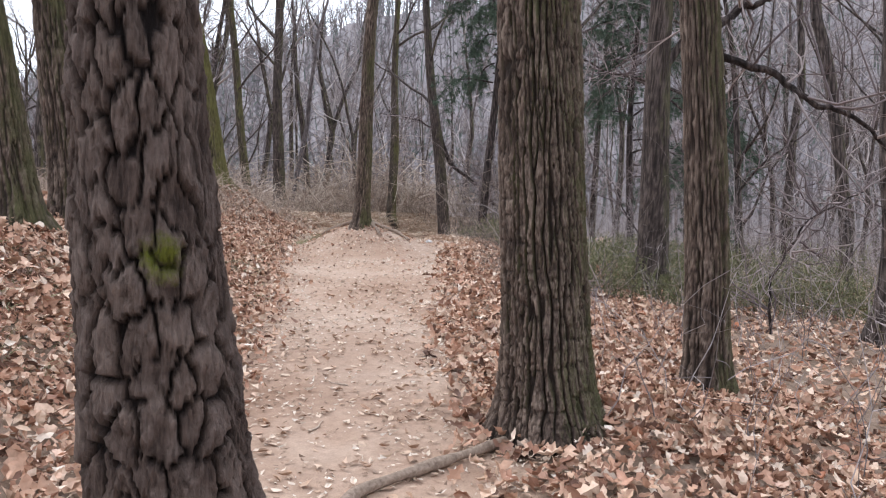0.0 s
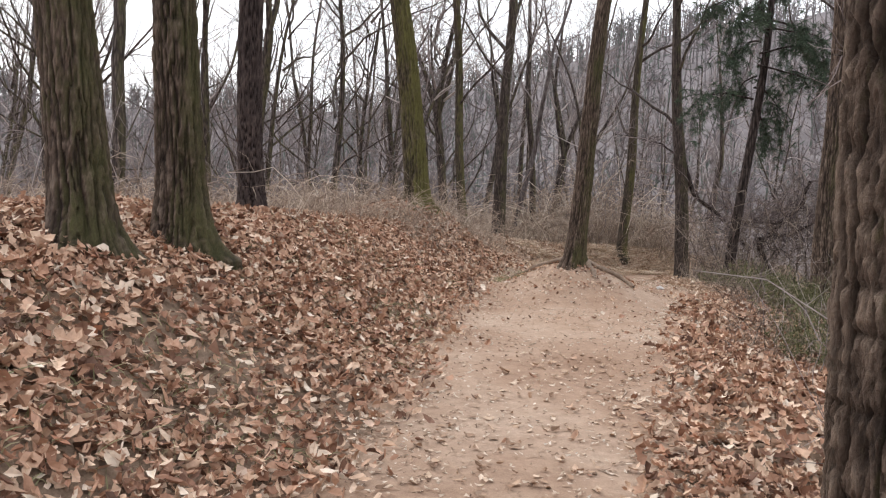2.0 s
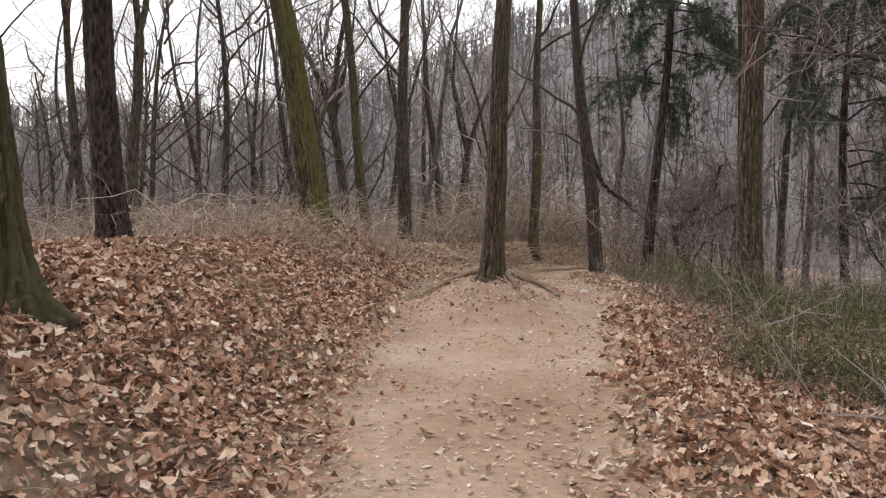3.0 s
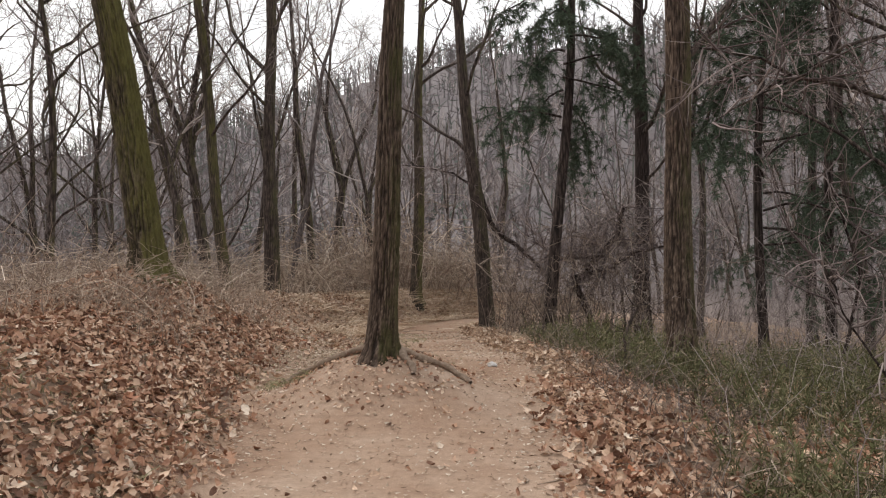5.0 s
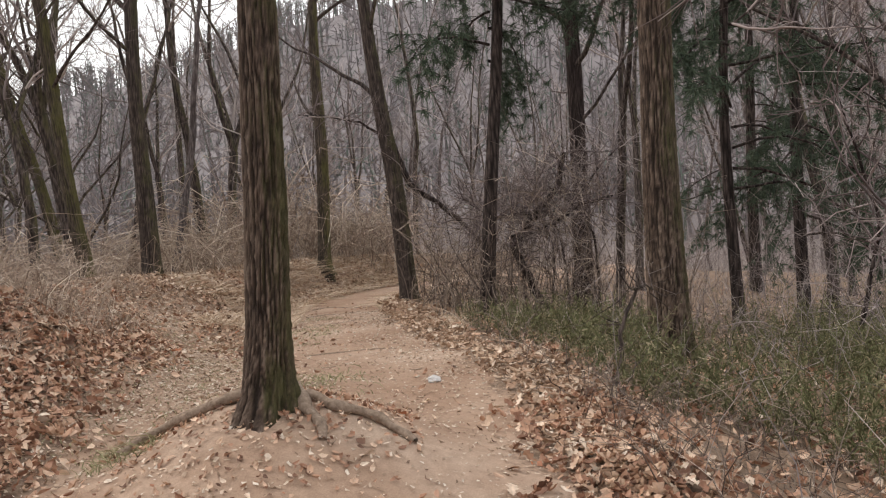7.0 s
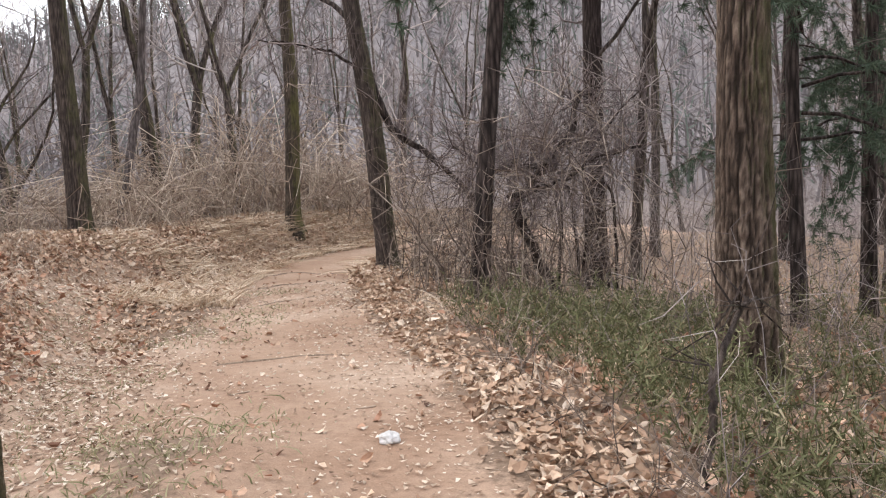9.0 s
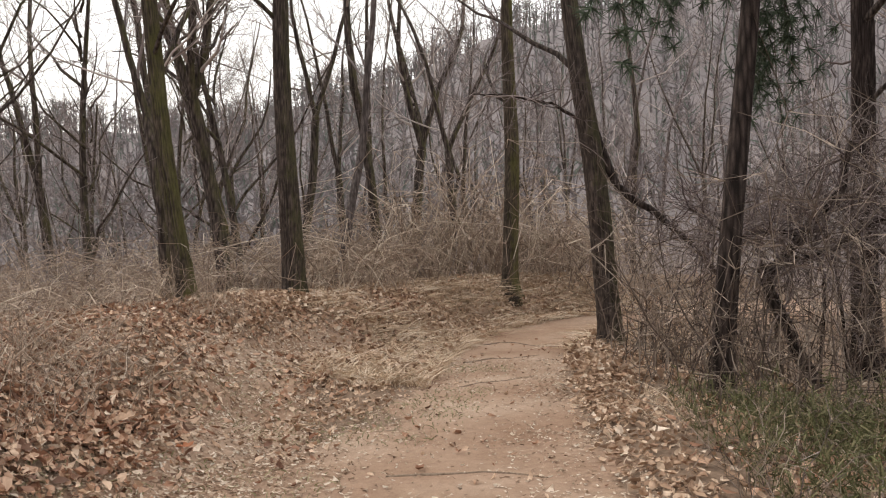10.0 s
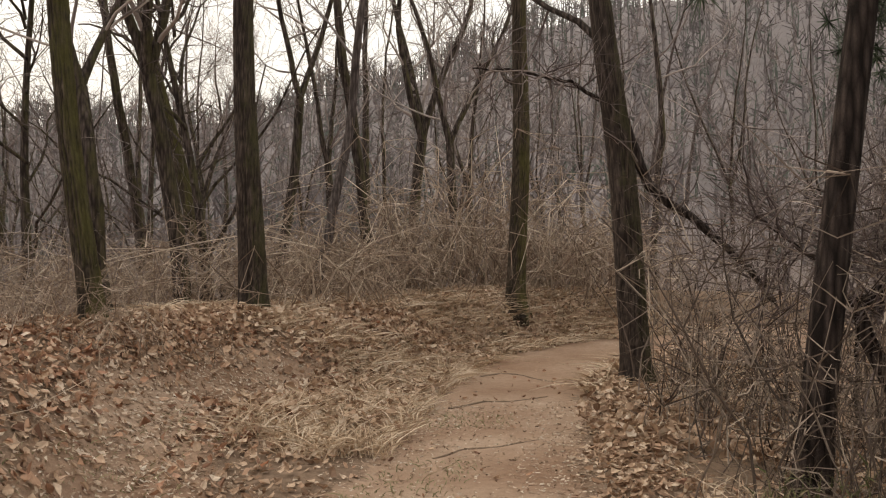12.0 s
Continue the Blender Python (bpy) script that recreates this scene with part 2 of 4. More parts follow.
def step(a, b, x):
    t = np.clip((x - a) / (b - a), 0, 1)
    return t * t * (3 - 2 * t)


# ---- the lie of the land ----
def middle(y):
    return np.interp(y, [-10, 0, 4, 8, 12, 16, 20, 24, 27, 29, 31, 35, 60], [0.2, -0.1, -0.25, -0.45, -0.45, -0.35, -0.7, -1.4, -1.4, -0.9, 0.8, 6, 6])


def edges(y):
    ys = [-10, 0, 4, 7.5, 9.5, 12, 14.5, 16.5, 19, 20, 22, 25, 27, 28.5, 30, 31, 35]
    left = np.interp(y, ys, [-1, -1.15, -1.35, -1.65, -2.1, -2.5, -2.85, -2.9, -2.3, -1.95, -1.95, -2.2, -2.2, -1.9, -0.9, 0.3, 6])
    right = np.interp(y, ys, [0.9, 0.6, 0.3, 0.1, 0.15, 0.25, 0.25, 0.2, -0.25, -0.35, -0.5, -0.6, -0.55, -0.1, 1.6, 3.0, 9])
    return left, right


def side_trail(x, y):
    """1 along the fainter trail that forks off past the root mound."""
    line = np.interp(y, [14, 16, 18, 20, 22.5, 24.5, 27], [-2.3, -2.2, -2.5, -3.1, -4.05, -3.9, -3.4])
    return np.exp(-((x - line) / 0.62) ** 2) * step(14.5, 16.5, y) * step(27, 24.5, y)


def island(x, y):
    """1 on the grassy patch between the two trails, behind the mound."""
    return np.exp(-((x + 1.45) / 0.5) ** 2 - ((y - 15.9) / 0.85) ** 2) * (0.35 + 0.9 * wave(x * 3, y * 3, 12))


def land(x, y):
    """Height of the bare ground."""
    x, y = np.asarray(x, float), np.asarray(y, float)
    z = np.interp(y, [-60, -30, -5, 0, 4, 8, 12, 16, 20.6, 27, 30, 33, 40, 60, 90], [-1.5, -1.0, -0.25, 0, 0.2, 0.33, 0.37, 0.36, 0.12, -0.42, -0.42, -0.55, -1.4, -3.4, -4.5])
    u = middle(y) - x
    u0 = np.interp(y, [-10, 0, 6, 9, 13, 16, 19, 24, 40], [0.6, 0.9, 1.1, 1.3, 1.6, 1.9, 1.7, 1.2, 0.9])
    z = z + np.interp(y, [-10, 0, 4, 10, 15, 20, 26, 29], [0.5, 0.7, 0.95, 0.95, 0.78, 0.8, 0.88, 0.68]) * step(0, 1, (u - u0) / np.interp(y, [25, 28], [2.6, 1.5]))
    z = z + 0.4 * np.exp(-((x + 4.3) ** 2 + (y - 16.6) ** 2) / 1.4)
    z = z - 0.35 * step(0.9, 3.0, -u) - 0.10 * np.clip(-u - 3, 0, 40) - 0.05 * np.clip(u - 5, 0, 60)
    z = z + 0.44 * np.exp(-(((x + 1.32) / 0.86) ** 2 + ((y - 14.0) / 0.8) ** 2) ** 1.2)
    z = z + 0.1 * np.exp(-((x + 1.3) / 0.5) ** 2 - ((y - 15.7) / 0.9) ** 2)
    z = z - 0.2 * side_trail(x, y) * step(18.5, 20.5, y)
    left, right = edges(y)
    off = step(-0.2, 0.5, np.maximum(left - x, x - right))
    z = z + off * (0.10 * (wave(x * 1.3, y * 1.3, 3) - 0.5) + 0.05 * (wave(x * 4, y * 4, 5) - 0.5)) + 0.035 * (wave(x * 2.2, y * 1.7, 8) - 0.5)
    r = np.hypot(x, y)
    az = np.degrees(np.arctan2(x, y))
    crest = np.interp(az, [-180, -60, -30, -22, -12, -4, 2, 8, 14, 22, 40, 70, 180], [14, 18, 23, 25, 32, 43, 46, 50, 53, 58, 64, 50, 14])
    crest = crest + 3 * (wave(az * 0.35 + 50, az * 0, 2) - 0.5) + 2 * (wave(az * 1.3 + 50, az * 0, 4) - 0.5)
    z = z + (crest + 6) * step(55, 235, r)
    return z


def axis(near, fine, mid, far):
    lo, hi = near
    a = np.arange(lo, hi + 1e-6, fine)
    b = np.geomspace(fine, mid, 18).cumsum()
    c = b[-1] + np.geomspace(mid, 60, 26).cumsum()
    tail = np.concatenate([b, c])
    tail = tail[tail < far]
    return np.concatenate([lo - tail[::-1], a, hi + tail])


gx, gy = axis((-7, 5), 0.09, 3.0, 900), axis((-1, 33), 0.11, 3.0, 900)
GX, GY = np.meshgrid(gx, gy)
GZ = land(GX, GY)
left_edge, right_edge = edges(GY)
inside = np.minimum(GX - left_edge, right_edge - GX)
on_path = step(-0.35, 0.35, inside + 0.5 * (wave(GX * 1.6, GY * 1.6, 6) - 0.5)) * step(45, 35, GY)
on_path = np.maximum(on_path * (1 - 0.9 * island(GX, GY)), 0.9 * side_trail(GX, GY))
on_path = on_path * (1 - 0.45 * np.exp(-((GX + 1.32) / 0.9) ** 2 - ((GY - 14.0) / 0.9) ** 2))
# bleached thatch on the far bank
on_path = np.maximum(on_path, 0.75 * step(24.5, 26.5, GY) * step(32.5, 31.0, GY) * step(-6, -4.8, GX) * step(2.5, 1.0, GX))
shape = GX.shape
idx = np.arange(GX.size).reshape(shape)
gfaces = np.stack([idx[:-1, :-1], idx[:-1, 1:], idx[1:, 1:], idx[1:, :-1]], -1).reshape(-1, 4)
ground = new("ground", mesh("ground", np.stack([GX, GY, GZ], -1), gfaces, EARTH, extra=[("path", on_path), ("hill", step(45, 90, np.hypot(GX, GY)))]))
tagged(ground, "bare brown earth path between leaf-covered woodland banks", "ground", kind="structure")


def ground_at(x, y):
    return float(land(x, y))


# ---- trees ----
def cells(U, V, around, seed, power=2.0):
    """Distances to the nearest and second nearest of scattered points, wrapping around the trunk."""
    iu, iv = np.floor(U), np.floor(V)
    f1, f2 = np.full(U.shape, 9.0), np.full(U.shape, 9.0)
    tone = np.zeros(U.shape)
    for du in (-1, 0, 1):
        for dv in (-1, 0, 1):
            cu, cv = np.mod(iu + du, around), iv + dv
            pu, pv = iu + du + 0.1 + 0.8 * lattice(cu, cv, seed), cv + 0.1 + 0.8 * lattice(cu, cv, seed + 5)
            d = (np.abs(U - pu) ** power + np.abs(V - pv) ** power) ** (1 / power)
            near = d < f1
            f2 = np.where(near, f1, np.minimum(f2, d))
            tone = np.where(near, lattice(cu, cv, seed + 9), tone)
            f1 = np.where(near, d, f1)
    return f1, f2, tone


def trunk_mesh(height, r0, r1, lean, mat, sides=64, rings=120, plate=(0.05, 0.45), depth=0.02, flare=0.5, bend=0.03, seed=1, sink=0.25, crack=0.25, power=2.0, warp=1.0, swell=(0.0, 1.0), plated=False):
    """A trunk with furrowed or plated bark as real relief, base at the origin."""
    s = np.linspace(0, 1, rings) ** 1.9
    z = -sink + (height + sink) * s
    a = np.linspace(0, 2 * np.pi, sides, endpoint=False)
    A, Z = np.meshgrid(a, z)
    zz = np.clip(Z, 0, None)
    rad = r0 + (r1 - r0) * (zz / height) ** 0.8
    rad = rad + swell[0] * np.exp(-zz / swell[1])
    buttress = 1 + 0.35 * np.sin(3 * A + seed) + 0.25 * np.sin(5 * A + 2.3 * seed)
    rad = rad + r0 * flare * np.exp(-np.clip(Z, -0.1, None) / 0.16) * buttress
    rad = rad * (1 + 0.05 * np.sin(2 * A + Z * 0.9 + seed) + 0.03 * np.sin(3 * A - 1.7 * Z))
    around = max(6, round(2 * np.pi * (r0 + 0.6 * swell[0]) / plate[0]))
    turn = A / (2 * np.pi) * around
    U = turn + warp * 0.9 * (wave(Z * 2.3, A * 0 + seed, seed) - 0.5)
    V = Z / plate[1] + 0.9 * (wave(np.cos(A) * 4 + 20, np.sin(A) * 4 + Z * 2 + 20, seed + 1) - 0.5)
    q = Z / plate[0]
    for f, a in ((0.8, 0.6), (2.1, 0.35), (5.3, 0.25)):
        U = U + warp * a * (wave(turn * f, q * f * 0.5 + 9, seed + 4) - 0.5)
        V = V + warp * a * plate[0] / plate[1] * 1.6 * (wave(turn * f + 5, q * f + 3, seed + 7) - 0.5)
    ring = np.cos(A) * around / 6.3 + 40, np.sin(A) * around / 6.3 + 40
    rough = wave(turn * 1.6, Z * 14 + 60, seed + 2)
    rough2 = wave(turn * 6, q * 3.0, seed + 3)
    chip = lattice(np.floor(turn * 3.3 + 1.2 * wave(turn * 2, q * 0.6, seed + 11)), np.floor(Z / plate[1] * 9 + 2 * lattice(np.floor(turn * 3.3), 0, seed)), seed + 6)
    grain = lattice(np.floor(A / (2 * np.pi) * sides / 2), np.floor(Z / 0.018 + 3 * lattice(np.floor(A * 30), 0, seed)), seed + 15)
    if plated:
        f1, f2, tone = cells(U, V, around, seed, power)
        g1, g2, tone2 = cells(U * 2 + 0.5, V * 2.2 + 7, around * 2, seed + 31, power)
        gap = 0.03 + crack * 0.5 * wave(turn * 0.7 + 3, q * 0.25, seed + 8) ** 2
        ridge = step(0.0, 1.0, (f2 - f1 - gap * 0.5) / (gap * 0.4 + 0.05))
        flake = step(0.0, 0.1, g2 - g1)
        rad = rad + depth * (ridge * (0.55 + 0.5 * tone + 0.45 * tone2 * flake) - 0.7 + 0.3 * (rough - 0.5) + 0.2 * (rough2 - 0.5) + 0.28 * (chip - 0.5) + 0.2 * (grain - 0.5))
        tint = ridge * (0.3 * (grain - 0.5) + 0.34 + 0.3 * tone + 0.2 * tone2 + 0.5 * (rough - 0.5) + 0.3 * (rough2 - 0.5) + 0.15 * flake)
    else:
        # long ridges that wander, split and close up again
        run = turn + 1.5 * (wave(ring[0] * 0.8 + Z * 0.7, ring[1] * 0.8 + Z * 0.9, seed) - 0.5) + 1.1 * (wave(ring[0] * 1.5 + 7, ring[1] * 1.5 + Z * 3.1, seed + 1) - 0.5) + 0.5 * (wave(turn * 1.3, Z * 11, seed + 4) - 0.5)
        side_ = np.abs(run - np.floor(run) - 0.5) * 2
        tone = wave(np.floor(run) * 7.3, Z * 3.5, seed + 9)
        width = 0.12 + crack * 1.1 * wave(ring[0] + 3, ring[1] + Z * 4, seed + 8)
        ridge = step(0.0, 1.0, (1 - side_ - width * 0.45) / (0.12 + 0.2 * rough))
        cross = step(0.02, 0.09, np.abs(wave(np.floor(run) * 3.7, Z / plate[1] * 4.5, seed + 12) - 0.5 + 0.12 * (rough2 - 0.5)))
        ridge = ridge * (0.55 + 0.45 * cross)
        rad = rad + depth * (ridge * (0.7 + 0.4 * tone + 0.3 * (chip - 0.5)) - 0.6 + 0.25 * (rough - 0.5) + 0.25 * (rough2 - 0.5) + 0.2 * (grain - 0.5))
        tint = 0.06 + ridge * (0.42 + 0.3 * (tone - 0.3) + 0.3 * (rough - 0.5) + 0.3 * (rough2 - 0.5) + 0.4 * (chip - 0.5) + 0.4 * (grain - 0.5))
    cx = lean[0] * Z + bend * np.sin(Z * 1.1 + seed) - bend * np.sin(seed)
    cy = lean[1] * Z + bend * np.cos(Z * 0.9 + seed) - bend * np.cos(seed)
    P = np.stack([cx + rad * np.cos(A), cy + rad * np.sin(A), Z], -1)
    i = np.arange(P.shape[0] * sides).reshape(-1, sides)
    j = np.roll(i, -1, axis=1)
    F = np.stack([i[:-1], j[:-1], j[1:], i[1:]], -1).reshape(-1, 4)
    # low in the cracks, so the bark colour carries their shade too
    tint = np.clip(tint, 0, 1)
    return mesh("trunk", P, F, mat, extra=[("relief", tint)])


def grow(start, way, length, radius, n, wobble, lift, g):
    """One crooked branch as n points."""
    p, d, out = np.array(start, float), unit(np.array(way, float)), []
    for i in range(n):
        out.append(p.copy())
        d = unit(d + g.normal(size=3) * wobble + np.array([0, 0, lift]))
        p = p + d * length / (n - 1)
    return np.array(out), np.linspace(radius, radius * 0.3, n)


def crown_pieces(height, r_top, lean, low, limbs, g, twigs=5, reach=0.32, upright=0.8):
    """Limbs, branches and twigs of a bare broadleaf crown, from low upwards."""
    L1, L2, L3 = [], [], []
    for k in range(limbs):
        z = low + (height - low) * (k + g.random()) / limbs
        a = g.random() * 6.283
        start = (lean[0] * z, lean[1] * z, z)
        length = (0.35 + 0.65 * (1 - (z - low) / (height - low + 0.01))) * height * reach * (0.7 + 0.6 * g.random())
        pts, rad = grow(start, (math.cos(a), math.sin(a), upright), length, r_top * (0.4 + 0.4 * g.random()), 8, 0.2, 0.07, g)
        L1.append((pts, rad))
        for _ in range(6):
            i = g.integers(2, 8)
            d = unit(pts[i] - pts[i - 1]) + g.normal(size=3) * 0.7 + [0, 0, 0.15]
            p2, q2 = grow(pts[i], d, length * (0.25 + 0.3 * g.random()), max(rad[i] * 0.55, 0.008), 6, 0.25, 0.06, g)
            L2.append((p2, q2))
            for _ in range(twigs):
                j = g.integers(1, 6)
                d = unit(p2[j] - p2[j - 1]) + g.normal(size=3) * 0.7 + [0, 0, 0.1]
                L3.append(grow(p2[j], d, 0.35 + 0.6 * g.random(), max(q2[j] * 0.5, 0.005), 3, 0.3, 0.03, g))
    limbs_ = [tubes(p[None], q[None], 6) for p, q in L1]
    fine = []
    for level, sides in ((L2, 3), (L3, 2)):
        P, Q = np.array([a for a, _ in level]), np.array([b for _, b in level])
        fine.append(tubes(P, Q, sides) if sides > 2 else ribbons(P, Q))
    return limbs_, join(fine)


def plain_trunk(height, r0, r1, lean, g, sides=12, n=22):
    s = np.linspace(0, 1, n)
    z = -0.3 + (height + 0.3) * s
    P = np.stack([lean[0] * z + 0.28 * np.sin(z * 0.5 + g.random() * 6) * s, lean[1] * z + 0.28 * np.sin(z * 0.45 + g.random() * 6) * s, z], -1)
    R = r0 + (r1 - r0) * s ** 0.8 + r0 * 0.35 * np.exp(-np.clip(z, 0, None) / 0.2)
    return tubes(P[None], R[None], sides)


def tree(name, x, y, label, trunk, crown=None, crown_mat=None, sink=0.0, category="tree", group=""):
    base = tagged(new(name), label, category, group)
    base.location = (x, y, ground_at(x, y) - sink)
    part("trunk", trunk, base)
    if crown is not None:
        for piece in crown[0]:
            part("limb", mesh("limb", *piece, FAR_BARK), base)
        part("crown", mesh("crown", *crown[1], crown_mat or DARK_TWIG), base, "bare leafless branches and twigs")
    return base


def near_tree(name, x, y, dia, lean, label, mat, height=11.0, plate=(0.05, 0.45), depth=0.018, sides=76, rings=150, flare=0.45, low=4.5, limbs=6, seed=1, taper=0.62, crown_mat=None, bend=0.03, crack=0.34, power=2.0, warp=1.0, swell=(0.0, 1.0)):
    g = np.random.default_rng(seed)
    t = trunk_mesh(height, dia / 2, dia / 2 * taper * 0.6, lean, mat, sides, rings, plate, depth, flare, bend, seed, 0.25, crack, power, warp, swell, name == "pine_tree")
    c = crown_pieces(height, dia * 0.2, lean, low, limbs, g) if limbs else None
    return tree(name, x, y, label, t, c, crown_mat)


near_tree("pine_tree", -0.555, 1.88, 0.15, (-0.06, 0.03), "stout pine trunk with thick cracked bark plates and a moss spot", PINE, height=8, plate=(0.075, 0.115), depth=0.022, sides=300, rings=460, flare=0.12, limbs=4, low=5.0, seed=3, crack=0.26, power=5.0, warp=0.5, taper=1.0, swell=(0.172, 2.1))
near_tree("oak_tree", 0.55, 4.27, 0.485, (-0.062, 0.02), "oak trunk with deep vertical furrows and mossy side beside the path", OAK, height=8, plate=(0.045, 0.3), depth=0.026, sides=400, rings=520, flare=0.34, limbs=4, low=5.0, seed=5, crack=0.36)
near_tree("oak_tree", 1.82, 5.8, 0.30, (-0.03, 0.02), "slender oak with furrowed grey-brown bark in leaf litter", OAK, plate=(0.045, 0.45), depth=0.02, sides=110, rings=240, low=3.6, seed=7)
near_tree("oak_tree", 2.75, 11.2, 0.40, (0.035, 0.02), "grey oak with shallow furrows on the slope below", GREY_BARK, depth=0.012, low=2.6, limbs=9, seed=8)
near_tree("oak_tree", -3.55, 7.15, 0.36, (-0.15, 0.0), "leaning furrowed oak at the top of the leafy bank", OAK, plate=(0.05, 0.45), depth=0.024, sides=110, rings=220, seed=12)
near_tree("oak_tree", -3.62, 8.35, 0.37, (-0.05, 0.02), "straight furrowed oak with green mossy side on the bank", OAK, plate=(0.05, 0.45), depth=0.024, sides=110, rings=220, seed=14)
near_tree("pine_tree", -4.9, 11.8, 0.32, (-0.07, 0.02), "dark pine with nearly black plated bark", DARK_BARK, plate=(0.07, 0.1), depth=0.02, sides=90, rings=180, limbs=3, low=6.0, seed=16)
near_tree("oak_tree", -4.33, 16.5, 0.41, (-0.15, 0.0), "leaning oak covered in yellow-green moss on a mound", GREEN_BARK, plate=(0.05, 0.45), depth=0.022, sides=100, rings=220, seed=18, low=4.5)
near_tree("oak_tree", -1.34, 13.82, 0.235, (0.09, 0.02), "slim oak on a root mound in the middle of the path", OAK, plate=(0.035, 0.36), depth=0.016, sides=100, rings=240, flare=0.5, seed=20, low=4.8, bend=0.05)
near_tree("oak_tree", 2.24, 17.35, 0.42, (-0.005, 0.0), "tall straight oak with reddish furrowed bark by green shrubs", OAK, plate=(0.05, 0.36), depth=0.02, sides=100, rings=220, seed=22, low=3.5, limbs=7)
near_tree("oak_tree", 0.06, 26.7, 0.40, (-0.085, 0.02), "dark leaning oak at the bend of the path", GREY_BARK, depth=0.014, low=4.0, limbs=8, seed=24)
near_tree("oak_tree", 3.7, 26.4, 0.44, (0.0, 0.0), "dark forked oak behind the thicket", DARK_BARK, plate=(0.06, 0.3), depth=0.016, low=3.2, limbs=9, seed=28)
near_tree("oak_tree", -1.85, 30.4, 0.34, (0.03, 0.0), "greenish straight oak behind the bramble mound", FOOT_MOSS, depth=0.012, low=3.6, limbs=9, seed=30)
near_tree("oak_tree", -5.18, 27.0, 0.39, (0.015, 0.0), "dark straight oak at the edge of the straw bank", GREY_BARK, depth=0.015, low=4.5, limbs=8, seed=32)
near_tree("oak_tree", -5.27, 23.4, 0.25, (-0.085, 0.0), "thin leaning oak with mossy foot among brambles", FOOT_MOSS, depth=0.013, low=3.2, limbs=8, seed=34)
near_tree("oak_tree", -9.0, 33.5, 0.36, (-0.2, 0.0), "strongly leaning mossy oak in the far brush", FOOT_MOSS, depth=0.012, low=4.5, limbs=8, seed=36)

# bare woodland around, from a handful of tree shapes
def forked_tree(h, r, g):
    """A crooked trunk that forks once or twice, with ascending limbs and twigs."""
    def stem(start, way, length, r0, r1, wobble, lift):
        p, _ = grow(start, way, length, r0, 14, wobble, lift, g)
        return p, np.linspace(r0, r1, 14)

    a, up = g.random() * 6.283, h * g.uniform(0.22, 0.42)
    low, low_r = stem((0, 0, -0.3), (0.1 * math.cos(a), 0.1 * math.sin(a), 1), up + 0.3, r, r * 0.82, 0.05, 0.02)
    low_r = low_r + r * 0.35 * np.exp(-np.clip(low[:, 2], 0, None) / 0.2)
    stems, limbs, sprays, twigs = [(low, low_r)], [], [], []
    forks = int(g.integers(1, 4))
    for k in range(forks):
        b = a + 6.283 * k / forks + g.normal() * 0.4
        open_ = 0.08 if forks == 1 else g.uniform(0.14, 0.42)
        stems.append(stem(low[-1], (open_ * math.cos(b), open_ * math.sin(b), 1), (h - up) * g.uniform(0.8, 1.05), r * (0.82 if forks == 1 else 0.6), r * 0.12, 0.07, 0.03))
    for p, q in stems[1:]:
        for _ in range(9 if forks < 3 else 7):
            i = int(g.integers(1, 12))
            b = g.random() * 6.283
            m, n = grow(p[i], (math.cos(b), math.sin(b), g.uniform(0.3, 1.3)), h * g.uniform(0.12, 0.27), q[i] * g.uniform(0.3, 0.55), 8, 0.2, 0.08, g)
            limbs.append((m, n))
            for _ in range(8):
                j = int(g.integers(2, 8))
                u, v = grow(m[j], unit(m[j] - m[j - 1]) + g.normal(size=3) * 0.6 + [0, 0, 0.2], g.uniform(0.5, 1.5), max(n[j] * 0.55, 0.009), 6, 0.22, 0.06, g)
                sprays.append((u, v))
                for _ in range(5):
                    c = int(g.integers(1, 6))
                    twigs.append(grow(u[c], unit(u[c] - u[c - 1]) + g.normal(size=3) * 0.6, g.uniform(0.25, 0.8), max(v[c] * 0.5, 0.005), 3, 0.3, 0.04, g))

    def lines(level, sides):
        P, Q = np.array([p for p, _ in level]), np.array([q for _, q in level])
        return tubes(P, Q, sides) if sides > 2 else ribbons(P, Q)

    return lines(stems, 9), join([lines(limbs, 5), lines(sprays, 3), lines(twigs, 2)])


kinds = []
for k in range(14):
    g = np.random.default_rng(100 + k)
    t, c = forked_tree(9.5 + 5 * g.random(), g.uniform(0.1, 0.155) if k % 2 else g.uniform(0.07, 0.115), g)
    # every fourth shape gets the colours with haze mixed in
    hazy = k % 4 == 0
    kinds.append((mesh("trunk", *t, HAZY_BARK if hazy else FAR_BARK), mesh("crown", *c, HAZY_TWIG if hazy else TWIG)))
spots = []
g = np.random.default_rng(77)
placed = [(-5.2, 32.9), (-4.9, 35.9), (-7.3, 26.9), (-10.7, 33.8), (-4.3, 40.9), (1.2, 43.0), (-7.1, 32.8), (-6.7, 35.9), (-6.8, 39.0), (-14.4, 43.7), (-14.2, 39.6), (-13.8, 33.6), (-6.3, 49.2), (-9.4, 15.3), (-9.9, 21.3), (-11.6, 21.9), (7.1, 15.0), (8.8, 21.9), (4.6, 9.0), (8.4, 25.3), (6.2, 30.5), (4.8, 27.9)]
while len(spots) < 138:
    if placed:
        x, y = placed.pop(0)
    else:
        az, r = g.uniform(-52, 52), g.uniform(24, 85) ** 1.0
        x, y = r * math.sin(radians(az)), 6 + r * math.cos(radians(az))
        l, q = edges(y)
        if l - 1.5 < x < q + 1.5 and y < 40:
            continue
    if all((x - a) ** 2 + (y - b) ** 2 > 3 for a, b in spots):
        spots.append((x, y))
